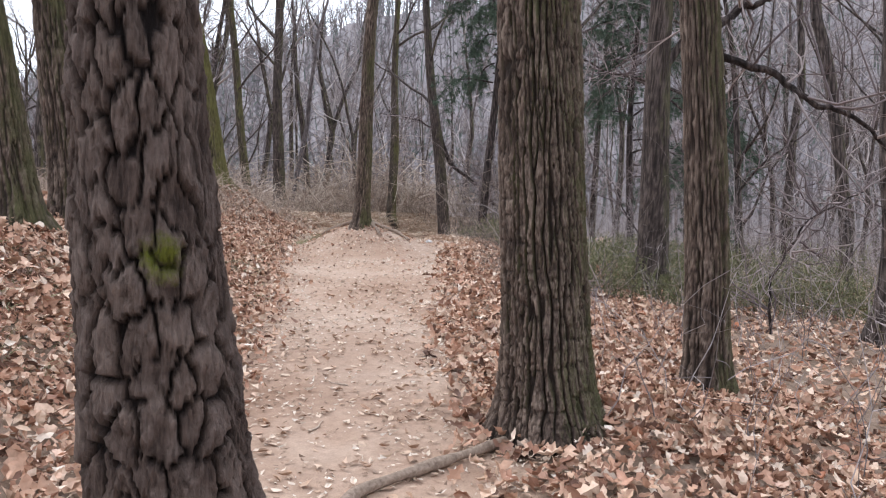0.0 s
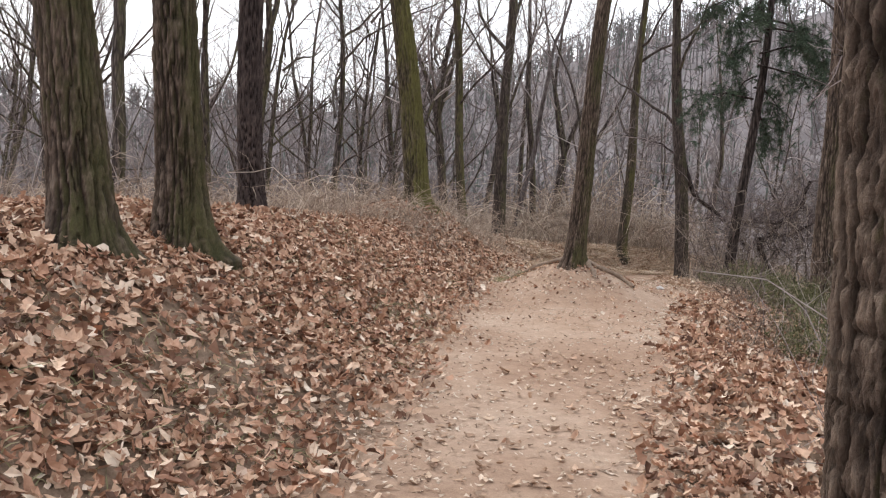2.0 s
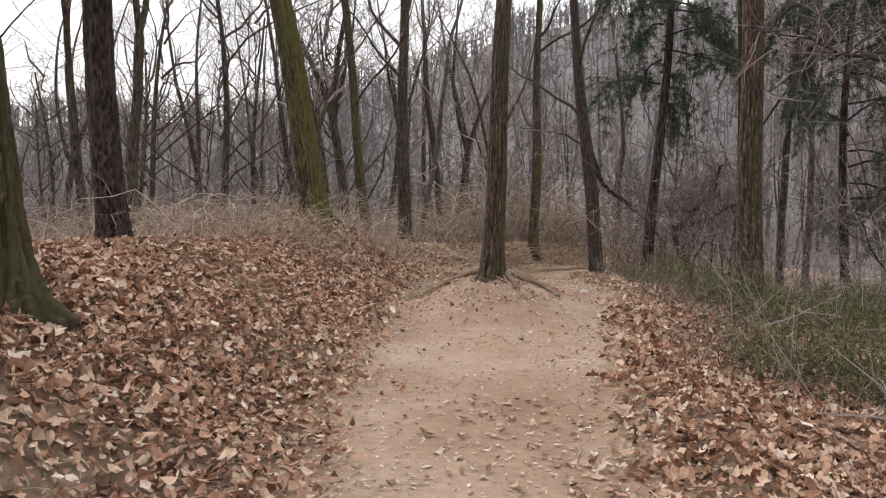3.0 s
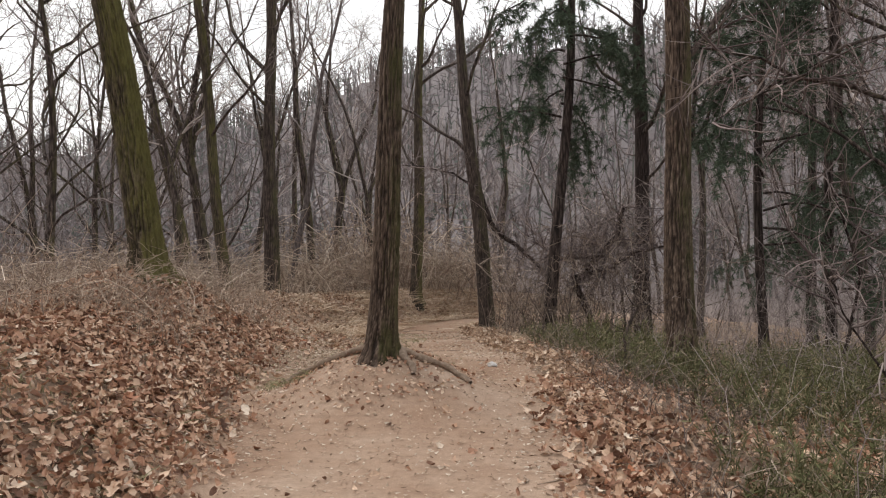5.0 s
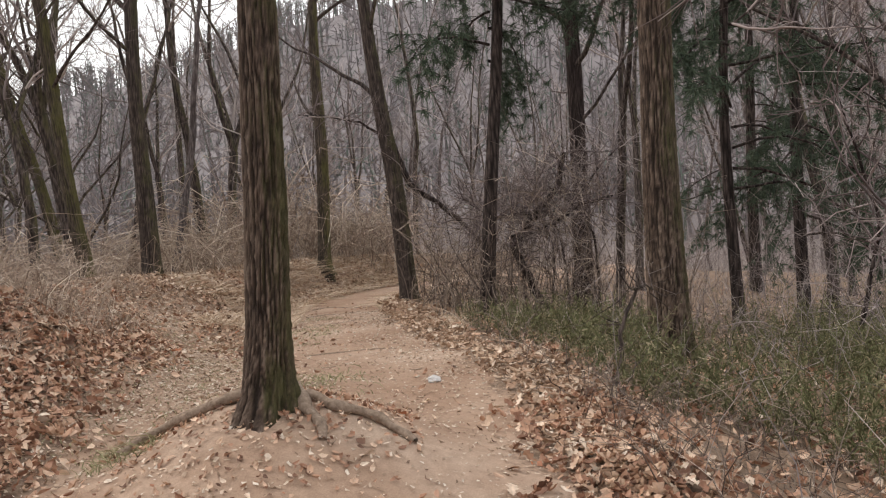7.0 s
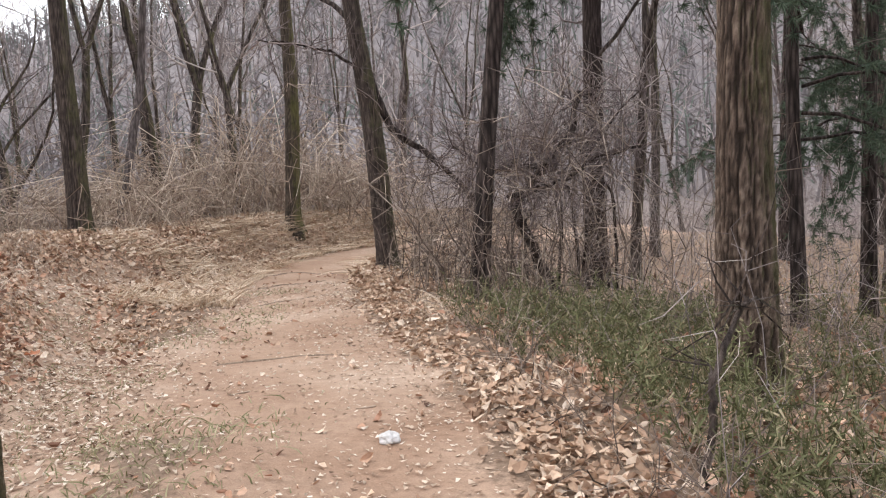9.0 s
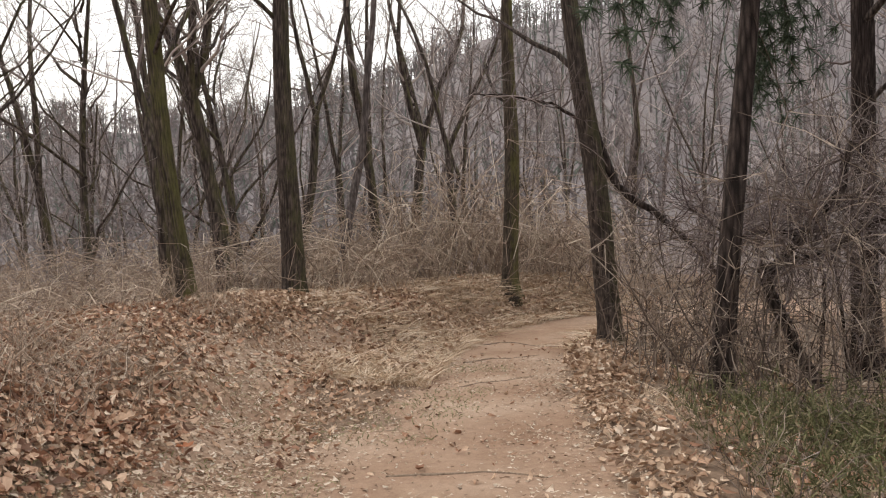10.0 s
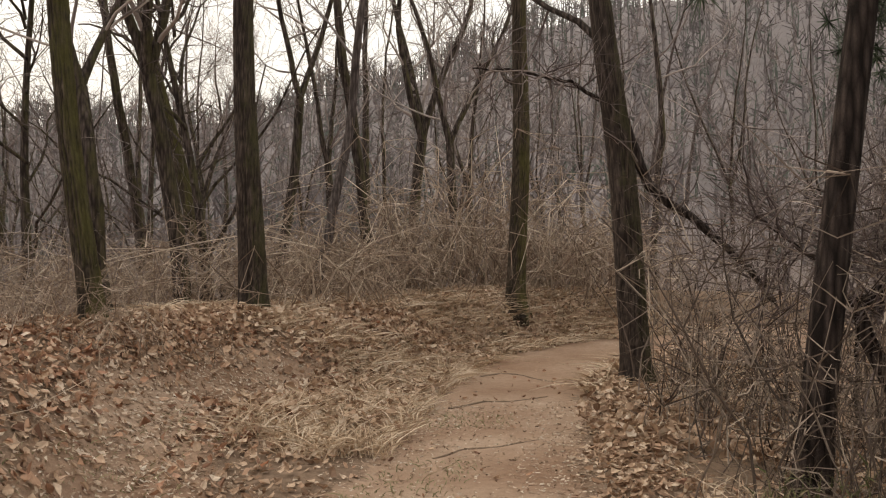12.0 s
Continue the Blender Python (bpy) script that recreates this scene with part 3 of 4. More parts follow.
for _ in range(14):
    spots.append((g.uniform(-14, 14), g.uniform(-24, -5)))
firsts = {}
for n, (x, y) in enumerate(spots):
    k = int(g.integers(0, 7)) * 2 + 1 if n < 22 else int(g.integers(0, 14))
    m = pose(x, y, ground_at(x, y), g.normal() * 2, g.normal() * 2, g.uniform(0, 360))
    if k not in firsts:
        base = tagged(new("bare_tree"), "slender leafless grey woodland tree in winter", "tree", "bare trees of the wood")
        part("trunk", kinds[k][0], base)
        part("crown", kinds[k][1], base, "bare leafless branches and twigs")
        base.matrix_basis = m
        firsts[k] = base
    else:
        copy_thing(firsts[k], m)


# low spreading trees beyond the bank
spread = []
for k in range(3):
    g = np.random.default_rng(200 + k)
    lean = (g.normal() * 0.05, g.normal() * 0.05)
    spread.append((mesh("trunk", *plain_trunk(7.5, 0.11, 0.03, lean, g), FAR_BARK), *crown_pieces(7.5, 0.06, lean, 0.7, 15, g, twigs=7, reach=0.55, upright=1.1)))
spread = [(t, [mesh("limb", *p, FAR_BARK) for p in a], mesh("crown", *b, DARK_TWIG)) for t, a, b in spread]
g = np.random.default_rng(210)
for k, (x, y) in enumerate([(-8.5, 22.5), (-12, 25.5), (-15.5, 31), (-10.5, 29.5), (-19, 27), (-7.8, 31.0), (-13, 19), (-22, 36), (-16.5, 22), (-20, 33), (-12, 36), (-24, 28), (-17, 40), (6.5, 18.5), (9.5, 15.5)]):
    m = pose(x, y, ground_at(x, y), 0, 0, 40 * k)
    base = tagged(new("spreading_tree"), "low dark bare tree with spreading crooked limbs", "tree", "spreading trees")
    part("trunk", spread[k % 3][0], base)
    for piece in spread[k % 3][1]:
        part("limb", piece, base)
    part("crown", spread[k % 3][2], base, "dark crooked limbs and twigs")
    base.matrix_basis = m


def pine(x, y, dia, height, low, label, seed, lean=(0.0, 0.0), reach=2.2):
    """A pine with tufts of needles along drooping boughs."""
    g = np.random.default_rng(seed)
    base = tagged(new("pine_tree"), label, "tree")
    base.location = (x, y, ground_at(x, y))
    part("trunk", mesh("trunk", *plain_trunk(height, dia / 2, dia / 6, lean, g), PLAIN_DARK), base)
    boughs, twigs, tips = [], [], []
    for k in range(26):
        z = low + (height - low) * k / 26
        a = g.random() * 6.283
        b, r = grow((lean[0] * z, lean[1] * z, z), (math.cos(a), math.sin(a), 0.15), reach * (1.1 - 0.7 * k / 26) * (0.6 + 0.6 * g.random()), 0.024, 8, 0.16, -0.13, g)
        boughs.append((b, r))
        for i in range(2, 8):
            for _ in range(3):
                d = unit(b[i] - b[i - 1]) + g.normal(size=3) * 0.7
                t, q = grow(b[i], d, 0.3 + 0.45 * g.random(), 0.005, 4, 0.2, -0.25, g)
                twigs.append((t, q))
                tips.extend(t[1:])
    for p, q in boughs:
        part("bough", mesh("bough", *tubes(p[None], q[None], 5), PLAIN_DARK), base)
    tagged(part("spray", mesh("spray", *ribbons(np.array([p for p, _ in twigs]), np.array([q for _, q in twigs])), PLAIN_DARK), base, "fine dark pine twigs"), kind="stuff")
    tips = np.repeat(np.array(tips), 30, axis=0)
    d = unit(g.normal(size=tips.shape) + [0, 0, -0.45]) * (0.07 + 0.1 * g.random((len(tips), 1)))
    P = np.stack([tips, tips + d + [0, 0, -0.012]], 1)
    part("foliage", mesh("foliage", *ribbons(P, np.tile([0.006, 0.002], (len(P), 1))), NEEDLE, False), base, "dark green needle tufts")
    return base


pine(0.95, 21.6, 0.25, 10, 3.9, "dark thin pine with high drooping boughs standing in a thicket", 41, lean=(0.07, 0.0), reach=1.5)
pine(4.7, 21.3, 0.2, 10, 2.2, "pine with low dark green needle boughs on the slope", 43, reach=2.4)
pine(6.6, 23.0, 0.24, 11, 1.6, "bushy dark green pine among bare trees", 45, reach=2.8)
pine(9.5, 31.0, 0.34, 13, 2.5, "tall dark green pine deeper in the wood", 47, reach=2.8)


# ---- undergrowth ----
def scatter(n, xs, ys, keep_off=0.15, seed=0, clump=0.0):
    g = np.random.default_rng(seed)
    x, y = g.uniform(*xs, 6 * n), g.uniform(*ys, 6 * n)
    l, r = edges(y)
    ok = (np.maximum(l - x, x - r) > keep_off) | (y > 42)
    if clump:
        ok &= wave(x * 0.8 + 30, y * 0.8 + 30, seed) > clump
    x, y = x[ok][:n], y[ok][:n]
    return np.stack([x, y, land(x, y)], 1), g


def thicket(name, label, n, xs, ys, height, spread, mat, twigs=4, radius=0.006, seed=0, keep_off=0.3, clump=0.0, arch=0.0, top=None, kind="stuff", category="undergrowth"):
    B, g = scatter(n, xs, ys, keep_off, seed, clump)
    n = len(B)
    s = np.linspace(0, 1, 6)[None, :, None]
    h = g.uniform(height[0], height[1], (n, 1, 1))
    if top is not None:
        h = h * top(B[:, 0], B[:, 1])[:, None, None]
    side = np.concatenate([g.normal(size=(n, 1, 2)) * spread, np.zeros((n, 1, 1))], 2)
    up = np.array([0, 0, 1.0])
    P = B[:, None] + up * h * (s - arch * s ** 3 * 0.8) + side * h * s ** 1.6 + np.cumsum(g.normal(size=(n, 6, 3)) * 0.045, 1) * h * (s > 0)
    R = radius * (0.6 + 0.8 * g.random((n, 1))) * np.linspace(1, 0.35, 6)[None]
    pieces = [tubes(P, R, 3)]
    if twigs:
        i = g.integers(1, 6, (n, twigs))
        S = P[np.arange(n)[:, None], i].reshape(-1, 1, 3)
        L = (h * g.uniform(0.12, 0.4, (n, twigs, 1))).reshape(-1, 1, 1)
        L = np.minimum(L, g.uniform(0.3, 0.9, L.shape))
        D = unit(g.normal(size=(len(S), 1, 3)) + [0, 0, 0.5 - arch])
        t = np.linspace(0, 1, 3)[None, :, None]
        Q = S + D * L * t + np.cumsum(g.normal(size=(len(S), 3, 3)) * 0.15, 1) * L * (t > 0)
        pieces.append(ribbons(Q, np.tile(np.linspace(radius * 0.6, radius * 0.25, 3), (len(S), 1))))
    ob = new(name, mesh(name, *join(pieces), mat))
    return tagged(ob, label, category, kind=kind)


thicket("bramble_brush", "knee-high dry brown brambles over the bank", 1150, (-9.5, -4.2), (11.5, 24), (0.35, 1.05), 0.6, STEM, 9, 0.0055, 1, clump=0.4, arch=0.7)
thicket("dry_weeds", "dead brown weed stalks along the mound", 420, (-6.2, -3.3), (14.2, 19.4), (0.25, 0.8), 0.7, STEM, 9, 0.0045, 2, arch=0.4, clump=0.3)
thicket("bramble_mound", "arching grey-brown bramble stems heaped beyond the path", 620, (-6.8, 0.2), (31.4, 35.4), (2.2, 5.8), 0.5, STEM, 9, 0.013, 3, arch=0.95, keep_off=0.5, top=lambda x, y: 0.5 + 0.5 * np.exp(-((x + 3.4) / 1.9) ** 2))
thicket("bramble_mound", "tangled dry brambles behind the straw bank", 650, (-13, -3.6), (27.5, 33.5), (1.0, 2.8), 0.65, STEM, 9, 0.011, 13, arch=0.9, clump=0.25)
thicket("hedge_thicket", "bare tangled thicket at the inside of the bend", 95, (0.3, 3.6), (20, 27.5), (1.0, 2.6), 0.3, HEDGE, 20, 0.008, 4, keep_off=0.7)
thicket("hedge_stems", "grey-brown upright shoots at the path's bend", 130, (-0.1, 2.2), (20.5, 26.8), (0.5, 1.8), 0.3, HEDGE, 14, 0.009, 5, keep_off=0.55)
thicket("sapling_brush", "bare haze-grey undergrowth of thin saplings between the trees", 2600, (-30, 28), (31, 60), (0.8, 3.6), 0.3, HAZY_TWIG, 11, 0.009, 6, keep_off=2.0)
thicket("sapling_brush", "bare grey undergrowth on the slope below the path", 1500, (3.0, 22), (7, 32), (0.5, 2.0), 0.35, TWIG, 10, 0.005, 7, clump=0.35)
thicket("sapling_brush", "bare grey undergrowth beyond the bank", 1500, (-26, -6), (10, 34), (0.5, 1.9), 0.35, TWIG, 10, 0.005, 8, clump=0.3)
thicket("path_side_twigs", "thin bare shoots in the leaf litter", 170, (0.8, 3.6), (3, 19), (0.3, 1.1), 0.35, TWIG, 7, 0.004, 9)
thicket("brown_undergrowth", "dry brown stems among the green shrubs", 1500, (0.5, 5.0), (10, 22), (0.15, 0.5), 0.7, HEDGE, 9, 0.0035, 10, clump=0.25, arch=0.3)


def broom(name, label, n, xs, ys, height, seed, clump=0.35, leaves=9):
    B, g = scatter(n, xs, ys, 0.75, seed, clump)
    n = len(B)
    s = np.linspace(0, 1, 5)[None, :, None]
    h = g.uniform(*height, (n, 1, 1))
    side = np.concatenate([g.normal(size=(n, 1, 2)) * 0.35, np.zeros((n, 1, 1))], 2)
    P = B[:, None] + np.array([0, 0, 1.0]) * h * s + side * h * s ** 1.3
    stems = ribbons(P, np.tile(np.linspace(0.003, 0.0012, 5), (n, 1)))
    i, f = g.integers(1, 4, (n, leaves)), g.random((n, leaves, 1))
    k = np.arange(n)[:, None]
    S = (P[k, i] * (1 - f) + P[k, i + 1] * f).reshape(-1, 3)
    d = unit(g.normal(size=S.shape) + [0, 0, 0.7]) * g.uniform(0.03, 0.085, (len(S), 1))
    L = ribbons(np.stack([S, S + d], 1), np.tile([0.005, 0.0015], (len(S), 1)))
    return tagged(new(name, mesh(name, *join([stems, L]), GREEN)), label, "shrubs", kind="stuff")


broom("green_shrubs", "low green broom-like shrubs on the slope", 2900, (0.95, 6.0), (10.0, 20.5), (0.12, 0.62), 51, 0.48, 26)
broom("green_shrubs", "patches of thin green undergrowth further down", 1700, (4.5, 14), (8, 24), (0.3, 0.9), 52, 0.58, 14)
broom("green_shrubs", "small green shrubs at the thicket's foot", 700, (0.4, 3.5), (17.5, 21.5), (0.15, 0.4), 53, 0.5)


def grass(name, label, n, xs, ys, height, mat, seed, clump=0.4, keep_off=0.0, droop=0.7, trail=False, near=None, tuft=1, width=0.004):
    B, g = scatter(n // tuft, xs, ys, keep_off, seed, clump)
    B = np.repeat(B, tuft, 0)
    B[:, :2] += g.normal(size=(len(B), 2)) * (0.05 if tuft > 1 else 0)
    B[:, 2] = land(B[:, 0], B[:, 1])
    if near:
        B = B[near(B[:, 0], B[:, 1]) > g.random(len(B))]
    if trail:
        B = B[side_trail(B[:, 0], B[:, 1]) < 0.45 * g.random(len(B)) + 0.1]
    n = len(B)
    s = np.linspace(0, 1, 4)[None, :, None]
    h = np.repeat(g.uniform(*height, (n // tuft + 1, 1, 1)), tuft, 0)[:n] * g.uniform(0.6, 1.1, (n, 1, 1))
    side = np.concatenate([g.normal(size=(n, 1, 2)), np.zeros((n, 1, 1))], 2)
    P = B[:, None] + np.array([0, 0, 1.0]) * h * (s - 0.6 * droop * s ** 2) + side * h * droop * s ** 1.5
    return tagged(new(name, mesh(name, *ribbons(P, np.tile(width * np.array([1, 0.85, 0.6, 0.15]), (n, 1))), mat, False)), label, "grass", kind="stuff")


grass("straw_grass", "pale dry straw grass along the lip of the bank", 6500, (-3.5, -1.9), (21.6, 29.5), (0.08, 0.36), STRAW, 61, 0.45, trail=True, tuft=16, width=0.0065)
grass("straw_grass", "pale dry grass at the far bend", 24000, (-6.2, 2.0), (25.8, 32.2), (0.08, 0.42), STRAW, 62, 0.28, droop=1.05, tuft=18, width=0.0075)
grass("straw_grass", "dry straw tufts beside the path", 400, (0.1, 1.6), (15, 25), (0.08, 0.3), STRAW, 63, 0.5, 0.2)
grass("thin_grass", "short thin green grass between fallen leaves", 3500, (-3.8, -1.2), (13.5, 24), (0.02, 0.07), GRASS, 64, 0.5, -0.8)
grass("thin_grass", "green and straw grass between the forking trails", 3600, (-2.3, -0.6), (14.4, 17.4), (0.02, 0.1), GRASS, 67, 0.3, -3.0, near=island)
grass("grass_tuft", "small green grass tuft at the root's end", 260, (-2.45, -2.0), (13.9, 14.5), (0.05, 0.13), GRASS, 66, 0.0, -3.0)
grass("thin_grass", "thin dull grass on the bank", 6000, (-6, -0.8), (2, 13), (0.04, 0.14), GRASS, 65, 0.5, -0.1)


def leaves(name, label, n, xs, ys, size, mat, seed, weight, lift=0.02, tilt=0.45, crumbs=False, lobed=False):
    """Fallen leaves: curled blades with a midrib fold, each lying on the ground."""
    g = np.random.default_rng(seed)
    x, y = g.uniform(*xs, 8 * n), g.uniform(*ys, 8 * n)
    l, r = edges(y)
    ok = g.random(8 * n) < weight(x, y, l - x, x - r)
    x, y = x[ok][:n], y[ok][:n]
    n = len(x)
    e = 0.05
    nx, ny = (land(x + e, y) - land(x - e, y)) / (2 * e), (land(x, y + e) - land(x, y - e)) / (2 * e)
    N = unit(np.stack([-nx, -ny, np.ones(n)], 1) + g.normal(size=(n, 3)) * tilt)
    a = unit(np.cross(N, g.normal(size=(n, 3))))
    b = np.cross(N, a)
    L, W = g.uniform(*size, n), g.uniform(0.17, 0.38, n)
    if lobed:
        rows, wide = np.array([-0.3, -0.12, 0.05, 0.2, 0.36]), np.array([0.75, 0.4, 1.15, 0.6, 0.8])
    else:
        rows, wide = np.array([-0.2, 0.2]), np.array([0.8, 1.0])
    m = len(rows)
    u = np.concatenate([[-0.5], np.repeat(rows, 3), [0.5]])
    v = np.concatenate([[0], np.outer(wide, [-1, 0, 1]).ravel(), [0]])
    curl, fold = g.uniform(-0.3, 1.7, (n, 1)), g.uniform(-0.2, 0.7, (n, 1))
    w = curl * u[None] ** 2 + g.normal(size=(n, 1)) * 0.5 * u[None] * np.abs(v)[None] * W[:, None] + fold * np.abs(v)[None] * 0.4
    C = np.stack([x, y, land(x, y) + g.random(n) * lift + 0.006], 1)
    V = C[:, None] + L[:, None, None] * (a[:, None] * u[None, :, None] + b[:, None] * (v[None] * W[:, None] * g.uniform(0.55, 1.3, (n, 3 * m + 2)) + g.normal(size=(n, 1)) * 0.25 * u[None] ** 2)[..., None] + N[:, None] * w[..., None])
    last = 3 * m + 1
    tri = [[0, 2, 1], [0, 3, 2], [last - 3, last - 2, last], [last - 2, last - 1, last]]
    for k in range(1, last - 3, 3):
        tri += [[k, k + 1, k + 4], [k, k + 4, k + 3], [k + 1, k + 2, k + 5], [k + 1, k + 5, k + 4]]
    F = (np.arange(n)[:, None, None] * (last + 1) + np.array(tri)[None]).reshape(-1, 3)
    if crumbs:
        V = V[:, [0, 1, last, last - 1]]
        F = (np.arange(n)[:, None, None] * 4 + np.array([[0, 3, 2], [0, 2, 1]])[None]).reshape(-1, 3)
    return tagged(new(name, mesh(name, V, F, mat, False)), label, "leaf litter", kind="stuff")


def bank_cover(x, y, l, r):
    off = np.maximum(l, r)
    patch = wave(x * 1.1 + 40, y * 1.1 + 40, 21)
    return step(-0.45, 0.35, off) * (0.5 + 0.5 * step(0.25, 0.6, patch))


def fade(x, y, x0, x1, y0, y1, soft):
    """1 inside a plot, thinning out unevenly over its rim."""
    rag = 1.6 * soft * (wave(x * 0.7 + 9, y * 0.7 + 9, 14) - 0.5)
    d = np.minimum(np.minimum(x - x0, x1 - x), np.minimum(y - y0, y1 - y)) + rag
    return step(0, soft, d)


leaves("leaf_litter", "deep drift of fallen brown oak leaves on the bank", 84000, (-8.5, -0.6), (-2.5, 20.5), (0.028, 0.092), LEAF, 71, lambda x, y, l, r: bank_cover(x, y, l, r) * fade(x, y, -8.5, 9, -3.5, 20.5, 3.0) * (0.3 + 0.7 * step(1.5, 4.5, y)) * (1 - side_trail(x, y)), 0.06, 0.6)
leaves("leaf_litter", "large curled dead leaves on top of the drift", 5200, (-6.5, -0.9), (0.5, 18.5), (0.085, 0.15), LEAF, 81, lambda x, y, l, r: bank_cover(x, y, l, r) * step(0.35, 0.7, wave(x * 1.4, y * 1.4, 33)) * (1 - side_trail(x, y)), 0.07, 0.65, lobed=True)
leaves("leaf_litter", "fallen brown oak leaves along the path's lower edge", 17000, (-0.2, 2.8), (-1.5, 15), (0.04, 0.12), LEAF, 72, lambda x, y, l, r: bank_cover(x, y, l, r) * np.where(y < 10.5, step(3.2, 0.6, r), step(1.0, 0.2, r)) * fade(x, y, -9, 9, -1.5, 15, 2.0), 0.05, 0.55, lobed=True)
leaves("leaf_litter", "bleached leaves and crumbs in a strip beside the path", 5000, (-0.7, 1.8), (12, 27), (0.04, 0.095), PALE_LEAF, 79, lambda x, y, l, r: bank_cover(x, y, l, r) * step(0.95, 0.1, r) * step(-0.1, 0.25, r) * fade(x, y, -9, 9, 12, 27, 2.0), 0.035)
leaves("leaf_litter", "scattered dry leaves over the woodland floor", 15000, (-16, 16), (-6, 34), (0.06, 0.12), LEAF, 73, lambda x, y, l, r: 0.6 * (np.maximum(l, r) > 0.5) * fade(x, y, -16, 16, -6, 34, 5.0), 0.05, 0.45, True)
leaves("leaf_litter", "bleached leaves on the bank past the root mound", 13000, (-7.0, -1.4), (16, 31.5), (0.04, 0.095), PALE_LEAF, 74, lambda x, y, l, r: step(0.0, 0.5, l) * fade(x, y, -7, 9, 16, 34, 2.0) * (1 - 0.9 * side_trail(x, y)), 0.03)
leaves("leaf_litter", "brown leaves among the brambles past the mound", 8000, (-8.5, -3.0), (18, 29.5), (0.04, 0.11), LEAF, 83, lambda x, y, l, r: fade(x, y, -8.5, 9, 18, 29.5, 1.5) * (1 - side_trail(x, y)) * step(0.3, 0.55, wave(x * 0.9, y * 0.9, 44)), 0.06, 0.6)
leaves("leaf_litter", "bleached leaves caught in the straw of the far bank", 14000, (-6.2, 2.2), (22.5, 32.4), (0.06, 0.13), PALE_LEAF, 84, lambda x, y, l, r: step(-0.1, 0.3, np.maximum(l, r)) * fade(x, y, -6.2, 9, 21, 34, 1.0) * (1 - side_trail(x, y)), 0.14, 0.6)
leaves("leaf_litter", "dull leaves and dead stems under the green shrubs", 5500, (0.6, 4.5), (10, 22), (0.035, 0.1), LEAF, 85, lambda x, y, l, r: step(0.5, 0.9, r) * fade(x, y, -9, 4.5, 8, 23, 1.5), 0.1, 0.8)
leaves("leaf_litter", "brown leaf litter under the slender oaks", 10000, (1.8, 8.0), (-2, 14.5), (0.05, 0.11), LEAF, 77, lambda x, y, l, r: (0.35 + 0.65 * wave(x, y, 5)) * fade(x, y, -9, 8, -2, 14.5, 2.5), 0.04)
leaves("leaf_litter", "leaves and grass bits on the root mound", 1500, (-2.4, -0.5), (13.0, 15.8), (0.02, 0.06), LEAF, 78, lambda x, y, l, r: np.exp(-((x + 1.3) ** 2 + (y - 14.1) ** 2) / 0.8), 0.02)
leaves("leaf_crumbs", "pale leaf crumbs trodden into the path", 30000, (-3.2, 0.8), (0, 25), (0.012, 0.043), FLECK, 75, lambda x, y, l, r: (0.4 + 0.6 * step(-0.9, 0.0, np.maximum(l, r))) * (np.maximum(l, r) < 0.3) * (0.3 + 0.7 * wave(x * 1.7, y * 1.7, 4)), 0.001, 0.2, True)
leaves("leaf_crumbs", "pale trodden straw and leaf bits on the side trail", 13000, (-5.0, -1.2), (14, 27), (0.015, 0.055), FLECK, 80, lambda x, y, l, r: side_trail(x, y), 0.006, 0.25, True)
leaves("leaf_crumbs", "broken pale leaves trodden flat into the path", 1000, (-1.2, 0.9), (1, 9.5), (0.03, 0.075), PALE_LEAF, 82, lambda x, y, l, r: (np.maximum(l, r) < 0.3) * (0.25 + 0.75 * wave(x * 2.1, y * 2.1, 41)), 0.004, 0.2)
leaves("stray_leaves", "single dry leaves lying on the path", 450, (-2.9, 0.8), (1.5, 28), (0.04, 0.085), LEAF, 76, lambda x, y, l, r: 1.0 * (np.maximum(l, r) < 0.2), 0.003)


# ---- roots, sticks and stones ----
def root(name, label, pts, r0, r1, category="root", mat=None, rise=0.012, sides=9):
    """A crooked root or stick that lies half sunk along the ground."""
    pts = np.array(pts, float)
    t = np.linspace(0, len(pts) - 1, 26)
    x, y = (np.interp(t, range(len(pts)), pts[:, i]) for i in (0, 1))
    x, y = x + 0.012 * np.sin(t * 5.1), y + 0.012 * np.cos(t * 4.3)
    z = land(x, y) + rise
    if pts.shape[1] > 2:
        z = z + np.interp(t, range(len(pts)), pts[:, 2])
    R = np.linspace(r0, r1, 26) * (1 + 0.18 * np.sin(t * 7 + r0 * 900))
    V, F = tubes(np.stack([x, y, z], 1)[None], R[None], sides)
    return tagged(new(name, mesh(name, V, F, mat or ROOT)), label, category)


root("tree_root", "worn root running over the mound to a cut end", [(-1.38, 14.0, 0.02), (-1.85, 14.1, 0.03), (-2.15, 14.3, 0.04), (-2.3, 14.22, 0.0)], 0.035, 0.026)
root("tree_root", "pale worn root crossing the mound", [(-1.13, 13.97, 0.0), (-0.95, 13.85, 0.015), (-0.7, 13.85, 0.02), (-0.55, 13.7, 0.0)], 0.036, 0.022)
root("tree_root", "thick root dipping steeply into the mound", [(-1.21, 13.97, 0.05), (-1.1, 13.75, 0.01), (-1.02, 13.55, -0.005)], 0.045, 0.025)
root("tree_root", "short forked root at the foot of the oak", [(-1.27, 13.95, 0.08), (-1.29, 13.8, 0.02), (-1.3, 13.65, 0.0)], 0.03, 0.018)
root("tree_root", "long pale root across the start of the path", [(-0.55, 3.0, 0.0), (-0.35, 3.5, 0.015), (0.05, 3.85, 0.02), (0.3, 4.1, 0.02)], 0.03, 0.022)
root("tree_root", "thin root across the worn path", [(-2.0, 27.1), (-1.75, 27.35), (-1.4, 27.2), (-1.2, 26.9)], 0.018, 0.009, rise=0.0)
